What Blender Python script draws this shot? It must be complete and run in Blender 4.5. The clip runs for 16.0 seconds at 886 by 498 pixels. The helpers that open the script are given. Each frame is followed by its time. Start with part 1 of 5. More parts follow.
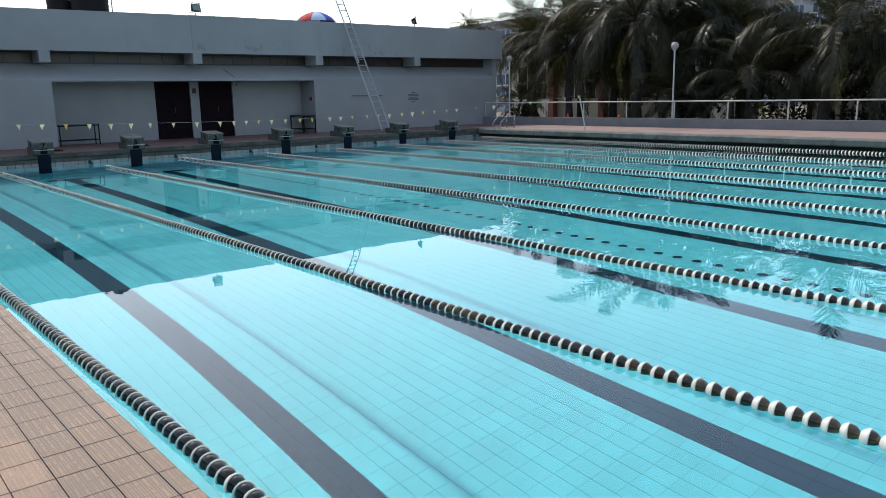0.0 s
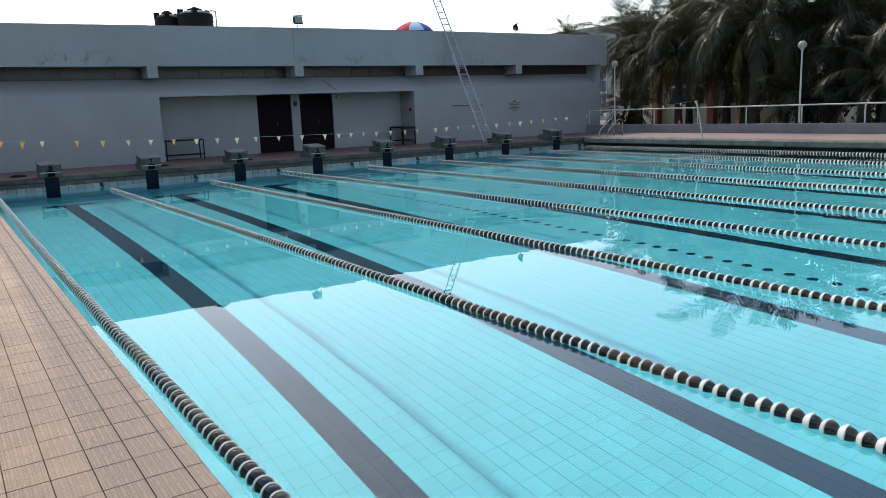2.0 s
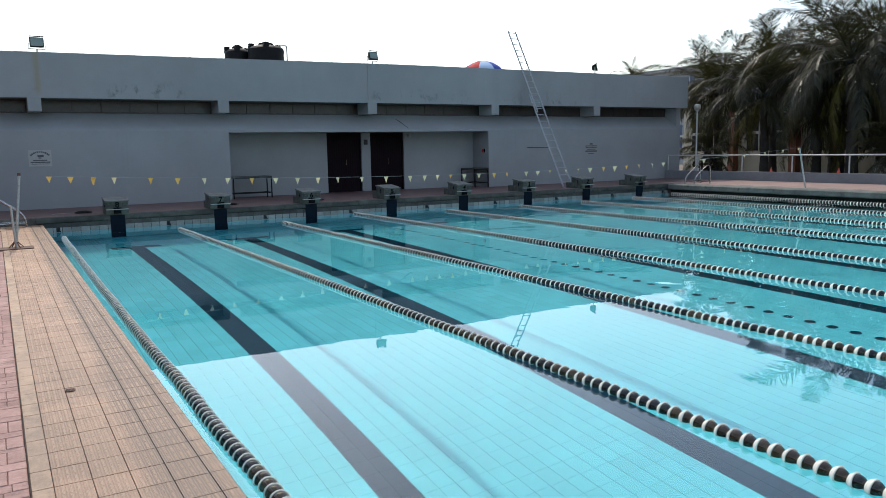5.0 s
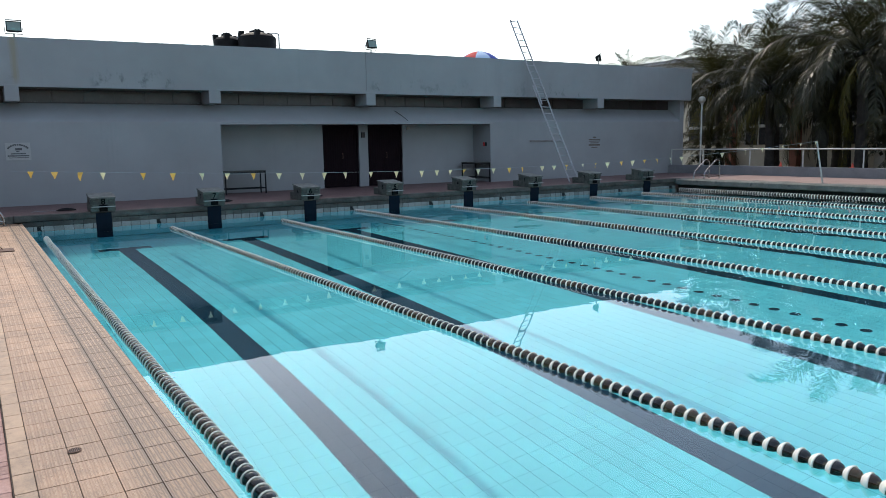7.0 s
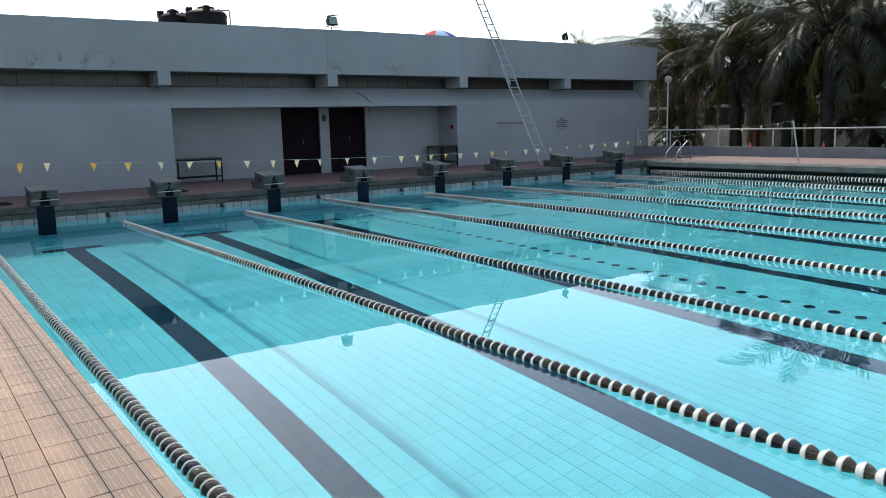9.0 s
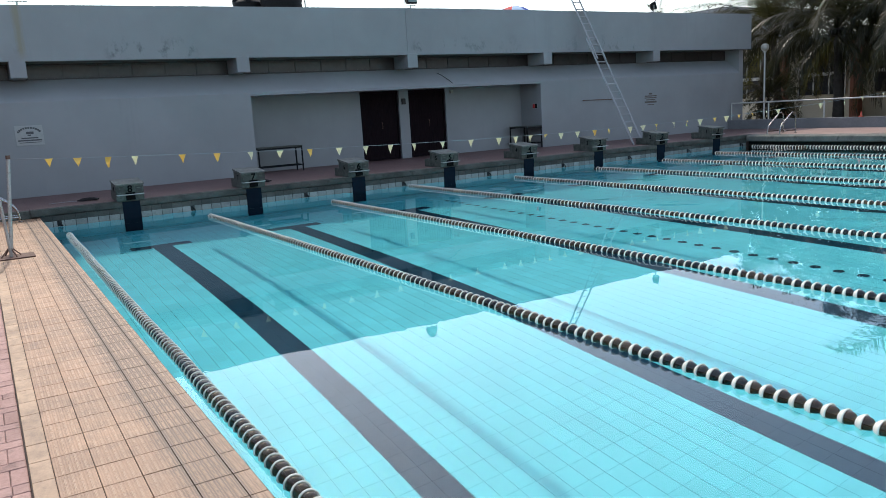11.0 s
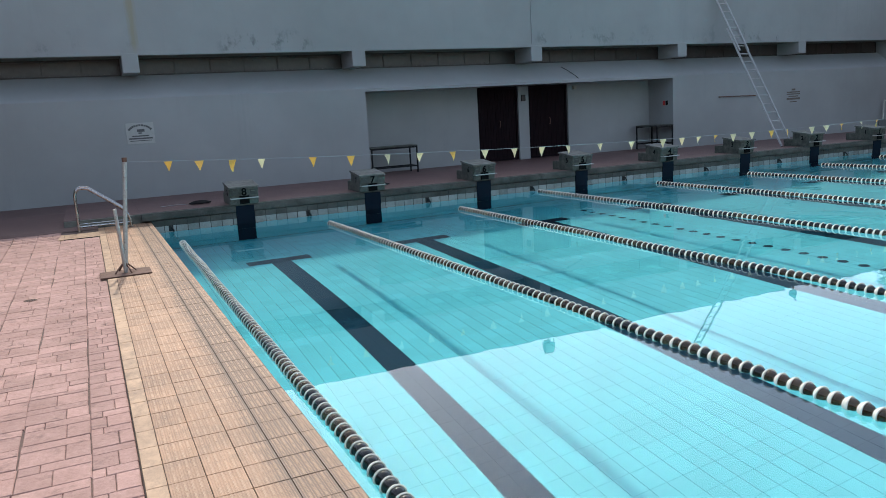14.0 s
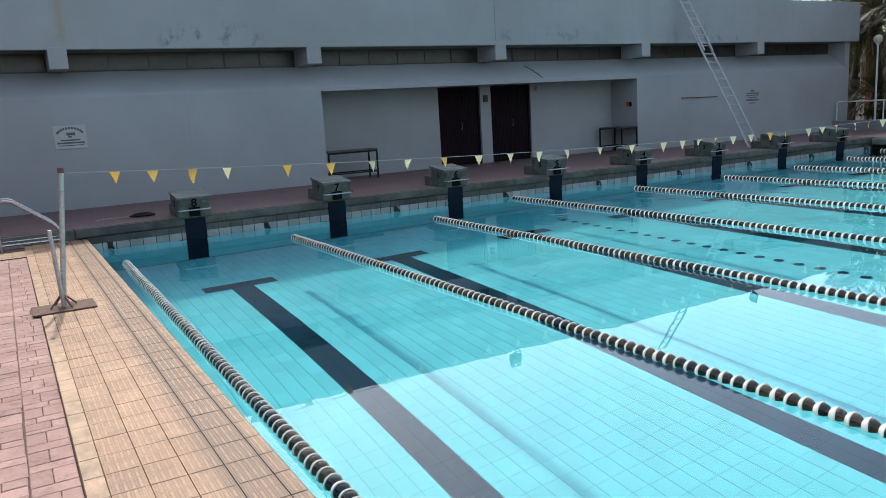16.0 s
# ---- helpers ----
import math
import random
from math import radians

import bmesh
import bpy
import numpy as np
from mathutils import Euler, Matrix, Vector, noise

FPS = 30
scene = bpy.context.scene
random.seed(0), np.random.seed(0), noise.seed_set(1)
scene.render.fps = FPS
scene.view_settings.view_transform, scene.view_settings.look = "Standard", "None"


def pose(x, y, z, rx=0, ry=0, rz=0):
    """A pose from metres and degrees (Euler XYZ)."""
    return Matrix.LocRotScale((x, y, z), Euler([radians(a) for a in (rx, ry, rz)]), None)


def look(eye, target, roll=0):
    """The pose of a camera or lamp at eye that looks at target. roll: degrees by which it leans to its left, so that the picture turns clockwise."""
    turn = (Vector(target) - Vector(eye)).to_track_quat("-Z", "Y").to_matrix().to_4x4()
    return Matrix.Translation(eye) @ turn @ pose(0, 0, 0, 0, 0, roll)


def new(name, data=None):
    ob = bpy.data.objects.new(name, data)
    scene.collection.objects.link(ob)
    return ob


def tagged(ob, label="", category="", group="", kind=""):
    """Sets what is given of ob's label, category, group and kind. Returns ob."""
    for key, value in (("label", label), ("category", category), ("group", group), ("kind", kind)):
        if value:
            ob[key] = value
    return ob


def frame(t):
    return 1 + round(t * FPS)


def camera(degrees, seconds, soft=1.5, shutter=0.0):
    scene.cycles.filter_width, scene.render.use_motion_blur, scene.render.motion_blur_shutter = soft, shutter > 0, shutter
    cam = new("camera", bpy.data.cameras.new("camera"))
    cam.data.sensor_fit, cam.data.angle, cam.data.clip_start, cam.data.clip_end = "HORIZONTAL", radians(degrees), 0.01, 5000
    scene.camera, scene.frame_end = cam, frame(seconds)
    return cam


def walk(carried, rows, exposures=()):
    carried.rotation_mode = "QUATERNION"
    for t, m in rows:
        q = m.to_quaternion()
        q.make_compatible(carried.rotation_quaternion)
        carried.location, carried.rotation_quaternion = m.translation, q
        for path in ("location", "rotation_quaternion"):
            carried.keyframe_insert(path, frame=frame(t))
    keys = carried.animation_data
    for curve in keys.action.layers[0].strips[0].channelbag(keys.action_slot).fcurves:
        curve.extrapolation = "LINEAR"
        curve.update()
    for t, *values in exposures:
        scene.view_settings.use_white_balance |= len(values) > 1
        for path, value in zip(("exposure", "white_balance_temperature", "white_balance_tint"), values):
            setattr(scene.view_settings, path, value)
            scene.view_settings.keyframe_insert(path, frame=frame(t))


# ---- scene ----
cam = camera(60.7, 16.0, soft=0.5)
PATH = [
    (0, (-2.393, -23.646, 1.741), (-1.13, -22.147, 1.342), -1.2),
    (0.5, (-2.294, -23.342, 1.702), (-1.071, -21.812, 1.299), -1.3),
    (1, (-2.242, -23.04, 1.675), (-1.071, -21.467, 1.277), -1.6),
    (1.5, (-2.255, -22.719, 1.691), (-1.128, -21.112, 1.306), -2.0),
    (2, (-2.168, -22.402, 1.724), (-1.084, -20.762, 1.357), -2.3),
    (2.5, (-2.163, -22.1, 1.727), (-1.099, -20.444, 1.376), -2.5),
    (3, (-2.2, -21.776, 1.743), (-1.151, -20.107, 1.41), -2.3),
    (3.5, (-2.188, -21.445, 1.733), (-1.151, -19.765, 1.413), -2.0),
    (4, (-2.16, -21.074, 1.759), (-1.133, -19.385, 1.455), -1.6),
    (4.5, (-2.229, -20.707, 1.787), (-1.222, -19.003, 1.505), -1.3),
    (5, (-2.23, -20.396, 1.775), (-1.225, -18.687, 1.514), -1.1),
    (7.5, (-2.259, -18.715, 1.764), (-1.173, -17.061, 1.471), -1.0),
    (8, (-2.262, -18.369, 1.768), (-1.092, -16.778, 1.449), -1.3),
    (10.5, (-2.176, -16.783, 1.776), (-1.088, -15.144, 1.416), -3.3),
    (11, (-2.2, -16.508, 1.743), (-1.187, -14.822, 1.383), -3.5),
    (11.5, (-2.216, -16.232, 1.757), (-1.29, -14.494, 1.404), -3.6),
    (12, (-2.145, -15.923, 1.769), (-1.283, -14.152, 1.421), -3.6),
    (12.5, (-2.171, -15.612, 1.764), (-1.364, -13.814, 1.422), -3.5),
    (13, (-2.254, -15.269, 1.766), (-1.486, -13.453, 1.43), -3.5),
    (13.5, (-2.249, -14.907, 1.764), (-1.47, -13.097, 1.42), -3.4),
    (14, (-2.258, -14.553, 1.791), (-1.434, -12.765, 1.438), -3.4),
    (14.5, (-2.317, -14.23, 1.805), (-1.444, -12.467, 1.445), -3.4),
    (15, (-2.289, -13.906, 1.787), (-1.357, -12.174, 1.423), -3.3),
    (15.5, (-2.252, -13.53, 1.805), (-1.278, -11.821, 1.443), -3.3),
    (16, (-2.323, -13.147, 1.817), (-1.348, -11.438, 1.459), -3.4),
]
EXPOSURES = [(0.0, -1.11, 6550, 9), (5.0, -1.10, 6550, 9), (8.0, -1.03, 6560, 9), (10.5, -0.90, 6560, 9), (13.5, -0.89, 6700, 9), (16.0, -0.77, 6700, 9)]
walk(cam, [(t, look(eye, target, roll)) for t, eye, target, roll in PATH], EXPOSURES)

# ---- light ----
SUN_EL, SUN_AZ = radians(47.5), radians(14.5)
world = bpy.data.worlds.new("world")
scene.world = world
world.use_nodes = True
wn = world.node_tree
sky = wn.nodes.new("ShaderNodeTexSky")
sky.sky_type, sky.sun_disc = "NISHITA", False
sky.sun_elevation, sky.sun_rotation = SUN_EL, SUN_AZ
sky.air_density, sky.dust_density, sky.ozone_density = 1.05, 1.75, 1.0
haze = wn.nodes.new("ShaderNodeMix")
haze.data_type = "RGBA"
haze.inputs[0].default_value = 0.095
haze.inputs[7].default_value = (9.2, 9.7, 10.4, 1)
wn.links.new(sky.outputs[0], haze.inputs[6])
wn.links.new(haze.outputs[2], wn.nodes["Background"].inputs[0])
wn.nodes["Background"].inputs[1].default_value = 0.49
sun = new("sun", bpy.data.lights.new("sun", "SUN"))
sun.data.energy, sun.data.angle, sun.data.color = 4.9, radians(1.4), (1.0, 0.91, 0.79)
sun.matrix_world = look((0, 0, 30), (-math.sin(SUN_AZ) * math.cos(SUN_EL), -math.cos(SUN_AZ) * math.cos(SUN_EL), 30 - math.sin(SUN_EL)))

# ---- materials ----


class Nodes:
    """A short way to write a node tree."""

    def __init__(self, name):
        self.mat = bpy.data.materials.new(name)
        self.mat.use_nodes = True
        self.tree = self.mat.node_tree
        self.bsdf = self.tree.nodes["Principled BSDF"]
        self.out = self.tree.nodes["Material Output"]

    def add(self, kind, *ins, operation=None, blend_type=None):
        n = self.tree.nodes.new("ShaderNode" + kind)
        if operation:
            n.operation = operation
        if blend_type:
            n.data_type, n.blend_type = "RGBA", blend_type
        for i, v in enumerate(ins):
            if v is None:
                continue
            self.put(n, i, v)
        return n

    def put(self, n, i, v):
        if isinstance(v, bpy.types.NodeSocket):
            self.tree.links.new(v, n.inputs[i])
        else:
            n.inputs[i].default_value = (*v, 1) if isinstance(v, tuple) and len(v) == 3 and n.inputs[i].type == "RGBA" else v

    def math(self, op, a, b=0.0):
        return self.add("Math", a, b, operation=op).outputs[0]

    def mix(self, f, a, b, blend="MIX"):
        n = self.add("Mix", blend_type=blend)
        self.put(n, 0, f), self.put(n, 6, a), self.put(n, 7, b)
        return n.outputs[2]

    def noise(self, scale, detail=4.0, rough=0.55, vec=None):
        n = self.add("TexNoise", vec, None, scale, detail, rough)
        return n.outputs["Fac"]

    def ramp(self, fac, lo, hi, a=0.0, b=1.0):
        n = self.add("MapRange", fac, lo, hi, a, b)
        return n.outputs[0]

    def pos(self, sx=1.0, sy=1.0, sz=1.0):
        g = self.add("NewGeometry")
        m = self.add("Mapping", g.outputs["Position"])
        m.inputs["Scale"].default_value = (sx, sy, sz)
        return m.outputs[0]

    def set(self, color=None, rough=None, metal=None, height=None, bump=0.3, dist=0.01, **more):
        names = {"Base Color": color, "Roughness": rough, "Metallic": metal, **more}
        for k, v in names.items():
            if v is not None:
                self.put(self.bsdf, list(self.bsdf.inputs.keys()).index(k), v)
        if height is not None:
            b = self.add("Bump", bump, dist)
            self.put(b, list(b.inputs.keys()).index("Height"), height)
            self.tree.links.new(b.outputs[0], self.bsdf.inputs["Normal"])
        return self.mat


def grained(name, a, b, scale=6.0, fine=60.0, rough=0.7, metal=0.0, bump=0.2, vary=0.0, spots=None, **more):
    """A surface of two shades in large and fine patches, with fine relief."""
    n = Nodes(name)
    p = n.pos()
    big, small = n.noise(scale, 4, 0.6, p), n.noise(fine, 3, 0.6, p)
    c = n.mix(n.ramp(big, 0.3, 0.7), a, b)
    c = n.mix(n.math("MULTIPLY", n.ramp(small, 0.35, 0.75), 0.35), c, tuple(0.6 * v for v in a))
    if spots:
        c = n.mix(n.ramp(n.noise(scale * 2.3, 6, 0.7, p), 0.55, 0.72, 0.0, 0.8), c, spots)
    if vary:
        r = n.add("ObjectInfo").outputs["Random"]
        g = n.add("NewGeometry").outputs["Random Per Island"]
        s = n.math("FRACT", n.math("ADD", r, g))
        c = n.mix(vary, c, n.add("HueSaturation", 0.5, 1.0, n.ramp(s, 0, 1, 0.55, 1.35), 1.0, c).outputs[0])
    return n.set(c, n.ramp(small, 0.2, 0.8, rough - 0.1, min(1.0, rough + 0.1)), metal, small, bump, 0.004, **more)


def wall_paint():
    n = Nodes("pale_blue_grey_wall_paint")
    p = n.pos()
    g = n.add("SeparateXYZ", n.add("NewGeometry").outputs["Position"])
    streak = n.noise(1.0, 5, 0.65, n.pos(5.0, 5.0, 0.35))
    c = n.mix(n.ramp(n.noise(0.5, 4, 0.6, p), 0.3, 0.7), (0.246, 0.250, 0.252), (0.300, 0.305, 0.308))
    c = n.mix(n.ramp(streak, 0.58, 0.8, 0.0, 0.22), c, (0.19, 0.205, 0.21))
    # damp smudges in a strip along the foot of the parapet
    strip = n.math("MULTIPLY", n.ramp(g.outputs[2], 3.36, 3.42), n.ramp(g.outputs[2], 3.60, 3.95, 1.0, 0.0))
    patch = n.ramp(n.noise(0.42, 2, 0.5, p), 0.50, 0.60)
    smudge = n.math("MULTIPLY", n.math("MULTIPLY", strip, patch), n.ramp(n.noise(2.4, 5, 0.7, n.pos(1.2, 1.2, 0.8)), 0.53, 0.64))
    c = n.mix(n.math("MULTIPLY", smudge, 0.75), c, (0.11, 0.12, 0.125))
    c = n.mix(n.ramp(n.noise(2.6, 6, 0.7, p), 0.70, 0.78, 0.0, 0.5), c, (0.17, 0.19, 0.20))
    # rusty run below the lamp at the second beam
    dx = n.math("ABSOLUTE", n.math("ADD", g.outputs[0], 1.02))
    run = n.math("MULTIPLY", n.ramp(n.math("ADD", dx, n.math("MULTIPLY", n.noise(3.0, 4, 0.6, n.pos(6, 6, 0.7)), 0.16)), 0.10, 0.20, 1.0, 0.0), n.ramp(g.outputs[2], 3.35, 3.6))
    c = n.mix(n.math("MULTIPLY", run, 0.6), c, (0.26, 0.21, 0.12))
    return n.set(c, 0.75, 0.0, n.noise(70, 3, 0.6, p), 0.25, 0.004)


def ledge_tile():
    n = Nodes("beige_ribbed_deck_tile")
    g = n.add("SeparateXYZ", n.add("NewGeometry").outputs["Position"])
    u = n.math("FRACT", n.math("DIVIDE", n.math("ADD", g.outputs[0], 2.106 + 1.695), 0.1695))
    v = n.math("FRACT", n.math("DIVIDE", n.math("ADD", g.outputs[1], 0.586 + 48.8), 0.244))
    p = n.pos()
    # five raised ribs along each tile, parted in the middle, with fine pimples between them
    ribs = n.ramp(n.math("PINGPONG", n.math("ADD", n.math("MULTIPLY", u, 5.0), 0.5), 0.5), 0.33, 0.42)
    halves = n.math("MULTIPLY", n.ramp(n.math("PINGPONG", n.math("MULTIPLY", v, 2.0), 0.5), 0.05, 0.10), n.ramp(n.noise(18.0, 2, 0.5, p), 0.36, 0.52, 0.25, 1.0))
    pimples = n.math("MULTIPLY", n.ramp(n.math("PINGPONG", n.math("MULTIPLY", u, 15.0), 0.5), 0.16, 0.26), n.ramp(n.math("PINGPONG", n.math("MULTIPLY", v, 16.0), 0.5), 0.12, 0.22))
    field = n.math("MULTIPLY", n.ramp(g.outputs[0], -2.100, -2.094), n.ramp(n.math("PINGPONG", u, 0.5), 0.05, 0.07))
    bars = n.math("MULTIPLY", n.math("MULTIPLY", ribs, halves), field)
    dots = n.math("MULTIPLY", pimples, field)
    c = n.mix(n.ramp(n.noise(3.0, 4, 0.6, p), 0.3, 0.7), (0.370, 0.200, 0.106), (0.495, 0.290, 0.165))
    s = n.math("FRACT", n.math("ADD", n.add("ObjectInfo").outputs["Random"], n.add("NewGeometry").outputs["Random Per Island"]))
    c = n.add("HueSaturation", 0.5, 1.0, n.ramp(s, 0, 1, 0.86, 1.12), 1.0, c).outputs[0]
    # the plain border tiles are paler
    c = n.mix(n.ramp(g.outputs[0], -2.106, -2.112, 0.0, 0.85), c, (0.50, 0.33, 0.195))
    c = n.mix(n.ramp(n.noise(7.0, 5, 0.7, p), 0.44, 0.70, 0.0, 0.55), c, (0.20, 0.120, 0.072))
    c = n.mix(n.math("MULTIPLY", bars, 0.45), c, (0.66, 0.47, 0.315))
    c = n.mix(n.math("MULTIPLY", n.math("SUBTRACT", field, dots), 0.16), c, (0.16, 0.09, 0.05))
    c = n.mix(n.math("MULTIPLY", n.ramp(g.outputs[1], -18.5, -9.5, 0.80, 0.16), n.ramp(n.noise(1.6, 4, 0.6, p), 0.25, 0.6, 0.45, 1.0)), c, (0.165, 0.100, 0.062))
    # old grime along the water side, thickest where feet seldom scrub it off
    far = n.ramp(g.outputs[1], -20.5, -14.0, 0.13, 0.0)
    band = n.math("MULTIPLY", n.ramp(n.math("ADD", g.outputs[0], far), -1.70, -1.53), n.ramp(g.outputs[0], -1.455, -1.385, 1.0, 0.30))
    patch = n.math("ADD", n.math("MULTIPLY", n.noise(0.55, 3, 0.5, p), 0.45), n.math("MULTIPLY", n.noise(5.0, 6, 0.8, n.pos(2.2, 1.0, 1.0)), 0.95))
    grime = n.ramp(n.math("ADD", n.math("MULTIPLY", band, 0.58), n.math("MULTIPLY", patch, 0.75)), 0.48, 0.80)
    dirt = n.math("MULTIPLY", grime, n.ramp(n.math("MAXIMUM", bars, dots), 0.0, 1.0, 1.0, 0.26))
    c = n.mix(n.math("MINIMUM", dirt, 0.92), c, (0.098, 0.060, 0.036))
    h = n.math("ADD", n.math("ADD", bars, n.math("MULTIPLY", dots, 0.5)), n.math("MULTIPLY", n.noise(90, 3, 0.6, p), 0.3))
    return n.set(c, 0.55, 0.0, h, 0.45, 0.003)


def pool_tile(name, a, b):
    n = Nodes(name)
    p = n.pos()
    s = n.math("FRACT", n.math("ADD", n.add("ObjectInfo").outputs["Random"], n.add("NewGeometry").outputs["Random Per Island"]))
    c = n.mix(n.ramp(n.noise(0.7, 4, 0.6, p), 0.3, 0.7), a, b)
    c = n.add("HueSaturation", 0.5, 1.0, n.ramp(s, 0, 1, 0.93, 1.07), 1.0, c).outputs[0]
    return n.set(c, 0.9, 0.0, n.noise(30, 2, 0.5, p), 0.05, 0.002, **{"Specular IOR Level": 0.06})


def water_surface():
    n = Nodes("clear_pool_water")
    n.tree.nodes.remove(n.bsdf)
    p = n.pos(1.0, 1.0, 1.0)
    h = n.math("ADD", n.math("MULTIPLY", n.noise(1.1, 2, 0.5, p), 0.4), n.math("MULTIPLY", n.noise(6.0, 2, 0.5, p), 0.07))
    # the breeze ruffles the water in patches away from the deck
    g = n.add("SeparateXYZ", n.add("NewGeometry").outputs["Position"])
    patch = n.math("MULTIPLY", n.ramp(g.outputs[0], 4.5, 8.0), n.ramp(n.noise(0.5, 2, 0.5, p), 0.54, 0.68))
    h = n.math("ADD", h, n.math("MULTIPLY", n.math("MULTIPLY", n.noise(1.7, 2, 0.5, p), 10.0), patch))
    b = n.add("Bump", 0.045, 0.05)
    n.put(b, list(b.inputs.keys()).index("Height"), h)
    under = n.add("BsdfRefraction", (0.74, 0.97, 0.975), 0.0, 1.333)
    gloss = n.add("BsdfGlossy", (1.0, 1.0, 1.0), 0.0)
    fac = n.add("Fresnel", 1.333)
    mix = n.add("MixShader", fac.outputs[0], under.outputs[0], gloss.outputs[0])
    for k in (under, gloss, fac):
        n.tree.links.new(b.outputs[0], k.inputs["Normal"])
    n.tree.links.new(mix.outputs[0], n.out.inputs[0])
    return n.mat


def leaf(name, a, b, through_light=0.15):
    n = Nodes(name)
    p = n.pos()
    r = n.add("NewGeometry").outputs["Random Per Island"]
    c = n.mix(n.ramp(r, 0.25, 1.0), a, b)
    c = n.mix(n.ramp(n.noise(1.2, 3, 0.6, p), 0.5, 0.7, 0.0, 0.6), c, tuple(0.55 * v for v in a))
    n.set(c, 0.40, 0.0, None, **{"Specular IOR Level": 0.30})
    glow = n.add("BsdfTranslucent", n.mix(0.5, c, (0.20, 0.19, 0.035), "ADD"))
    both = n.add("MixShader", through_light, n.bsdf.outputs[0], glow.outputs[0])
    n.tree.links.new(both.outputs[0], n.out.inputs[0])
    return n.mat


def float_plastic(name, a, b):
    """Smoky see-through plastic, each float of its own tint."""
    n = Nodes(name)
    r = n.add("ObjectInfo").outputs["Random"]
    c = n.mix(n.ramp(r, 0.2, 0.9), a, b)
    c = n.mix(n.ramp(n.noise(45.0, 3, 0.6, n.pos()), 0.55, 0.75, 0.0, 0.35), c, (0.09, 0.085, 0.07))
    return n.set(c, 0.08, 0.0, None, **{"Specular IOR Level": 0.9, "Transmission Weight": 0.82, "IOR": 1.4, "Coat Weight": 0.5, "Coat Roughness": 0.03, "Coat IOR": 1.45})


def plain(name, color, rough=0.5, metal=0.0, **more):
    n = Nodes(name)
    f = n.noise(14.0, 4, 0.6, n.pos())
    c = n.mix(n.ramp(f, 0.4, 0.75, 0.0, 0.35), color, tuple(0.65 * v for v in color))
    return n.set(c, n.ramp(f, 0.3, 0.7, max(0.02, rough - 0.08), min(1, rough + 0.08)), metal, **more)


M_WALL = wall_paint()
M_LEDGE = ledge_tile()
M_WATER = water_surface()
M_POOL = pool_tile("turquoise_pool_tile", (0.140, 0.480, 0.560), (0.162, 0.530, 0.610))
M_POOLBLACK = pool_tile("black_lane_tile", (0.007, 0.028, 0.052), (0.011, 0.036, 0.064))
M_TARGETBLACK = pool_tile("black_wall_tile", (0.006, 0.012, 0.020), (0.010, 0.018, 0.028))
M_GROUT = grained("dark_grout", (0.026, 0.135, 0.16), (0.036, 0.175, 0.20), 3, 40, 0.8)
M_DECKGROUT = grained("brown_joint", (0.06, 0.045, 0.035), (0.10, 0.075, 0.06), 3, 60, 0.9)
M_PAVER = grained("pink_concrete_paver", (0.355, 0.214, 0.180), (0.480, 0.302, 0.258), 3.4, 45, 0.85, vary=0.32, bump=0.9, spots=(0.17, 0.108, 0.093))
M_PAVERJOINT = grained("paver_joint_sand", (0.10, 0.066, 0.055), (0.19, 0.130, 0.110), 3, 60, 0.9)
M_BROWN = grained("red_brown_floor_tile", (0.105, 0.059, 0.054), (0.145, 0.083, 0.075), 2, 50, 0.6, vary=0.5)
M_PINKDECK = grained("dusty_pink_deck", (0.27, 0.18, 0.155), (0.35, 0.245, 0.21), 1.2, 30, 0.85)
M_COPING = grained("weathered_concrete", (0.085, 0.092, 0.08), (0.185, 0.19, 0.165), 1.8, 40, 0.85, spots=(0.025, 0.03, 0.027))
M_WHITETILE = grained("white_glazed_tile", (0.20, 0.225, 0.215), (0.30, 0.325, 0.31), 2, 20, 0.25, vary=0.5, spots=(0.14, 0.16, 0.15))
M_SLIMETILE = grained("slimy_blackened_tile", (0.016, 0.018, 0.016), (0.085, 0.092, 0.080), 1.1, 30, 0.5, vary=0.4, spots=(0.015, 0.018, 0.016))
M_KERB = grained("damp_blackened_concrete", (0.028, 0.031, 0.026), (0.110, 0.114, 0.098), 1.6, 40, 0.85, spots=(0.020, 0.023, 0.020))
M_LOWWALL = grained("pale_dusty_concrete", (0.16, 0.163, 0.165), (0.22, 0.224, 0.228), 1.5, 30, 0.85)
M_BLOCK = grained("stained_green_grey_tile", (0.035, 0.043, 0.036), (0.130, 0.142, 0.120), 7, 50, 0.55, spots=(0.02, 0.025, 0.02))
M_BLOCKTOP = grained("rough_pale_block_top", (0.075, 0.084, 0.074), (0.19, 0.20, 0.186), 9, 60, 0.8, spots=(0.08, 0.09, 0.08))
M_DARKINK = plain("black_paint", (0.006, 0.007, 0.007), 0.8, **{"Specular IOR Level": 0.08})
M_STEEL = plain("stainless_steel", (0.36, 0.35, 0.34), 0.25, 1.0)
M_LENS = plain("pale_green_lamp_glass", (0.20, 0.26, 0.23), 0.15)
M_GALV = grained("worn_galvanised_pipe", (0.42, 0.42, 0.40), (0.55, 0.55, 0.53), 20, 90, 0.5, 0.6, spots=(0.16, 0.11, 0.08))
M_ALU = plain("dull_aluminium", (0.34, 0.34, 0.34), 0.5, 0.2)
M_RUST = grained("rusty_iron", (0.11, 0.06, 0.045), (0.17, 0.10, 0.07), 15, 80, 0.85)
M_RAIL = grained("white_rail_paint", (0.46, 0.46, 0.42), (0.56, 0.56, 0.52), 8, 60, 0.5, spots=(0.35, 0.33, 0.28))
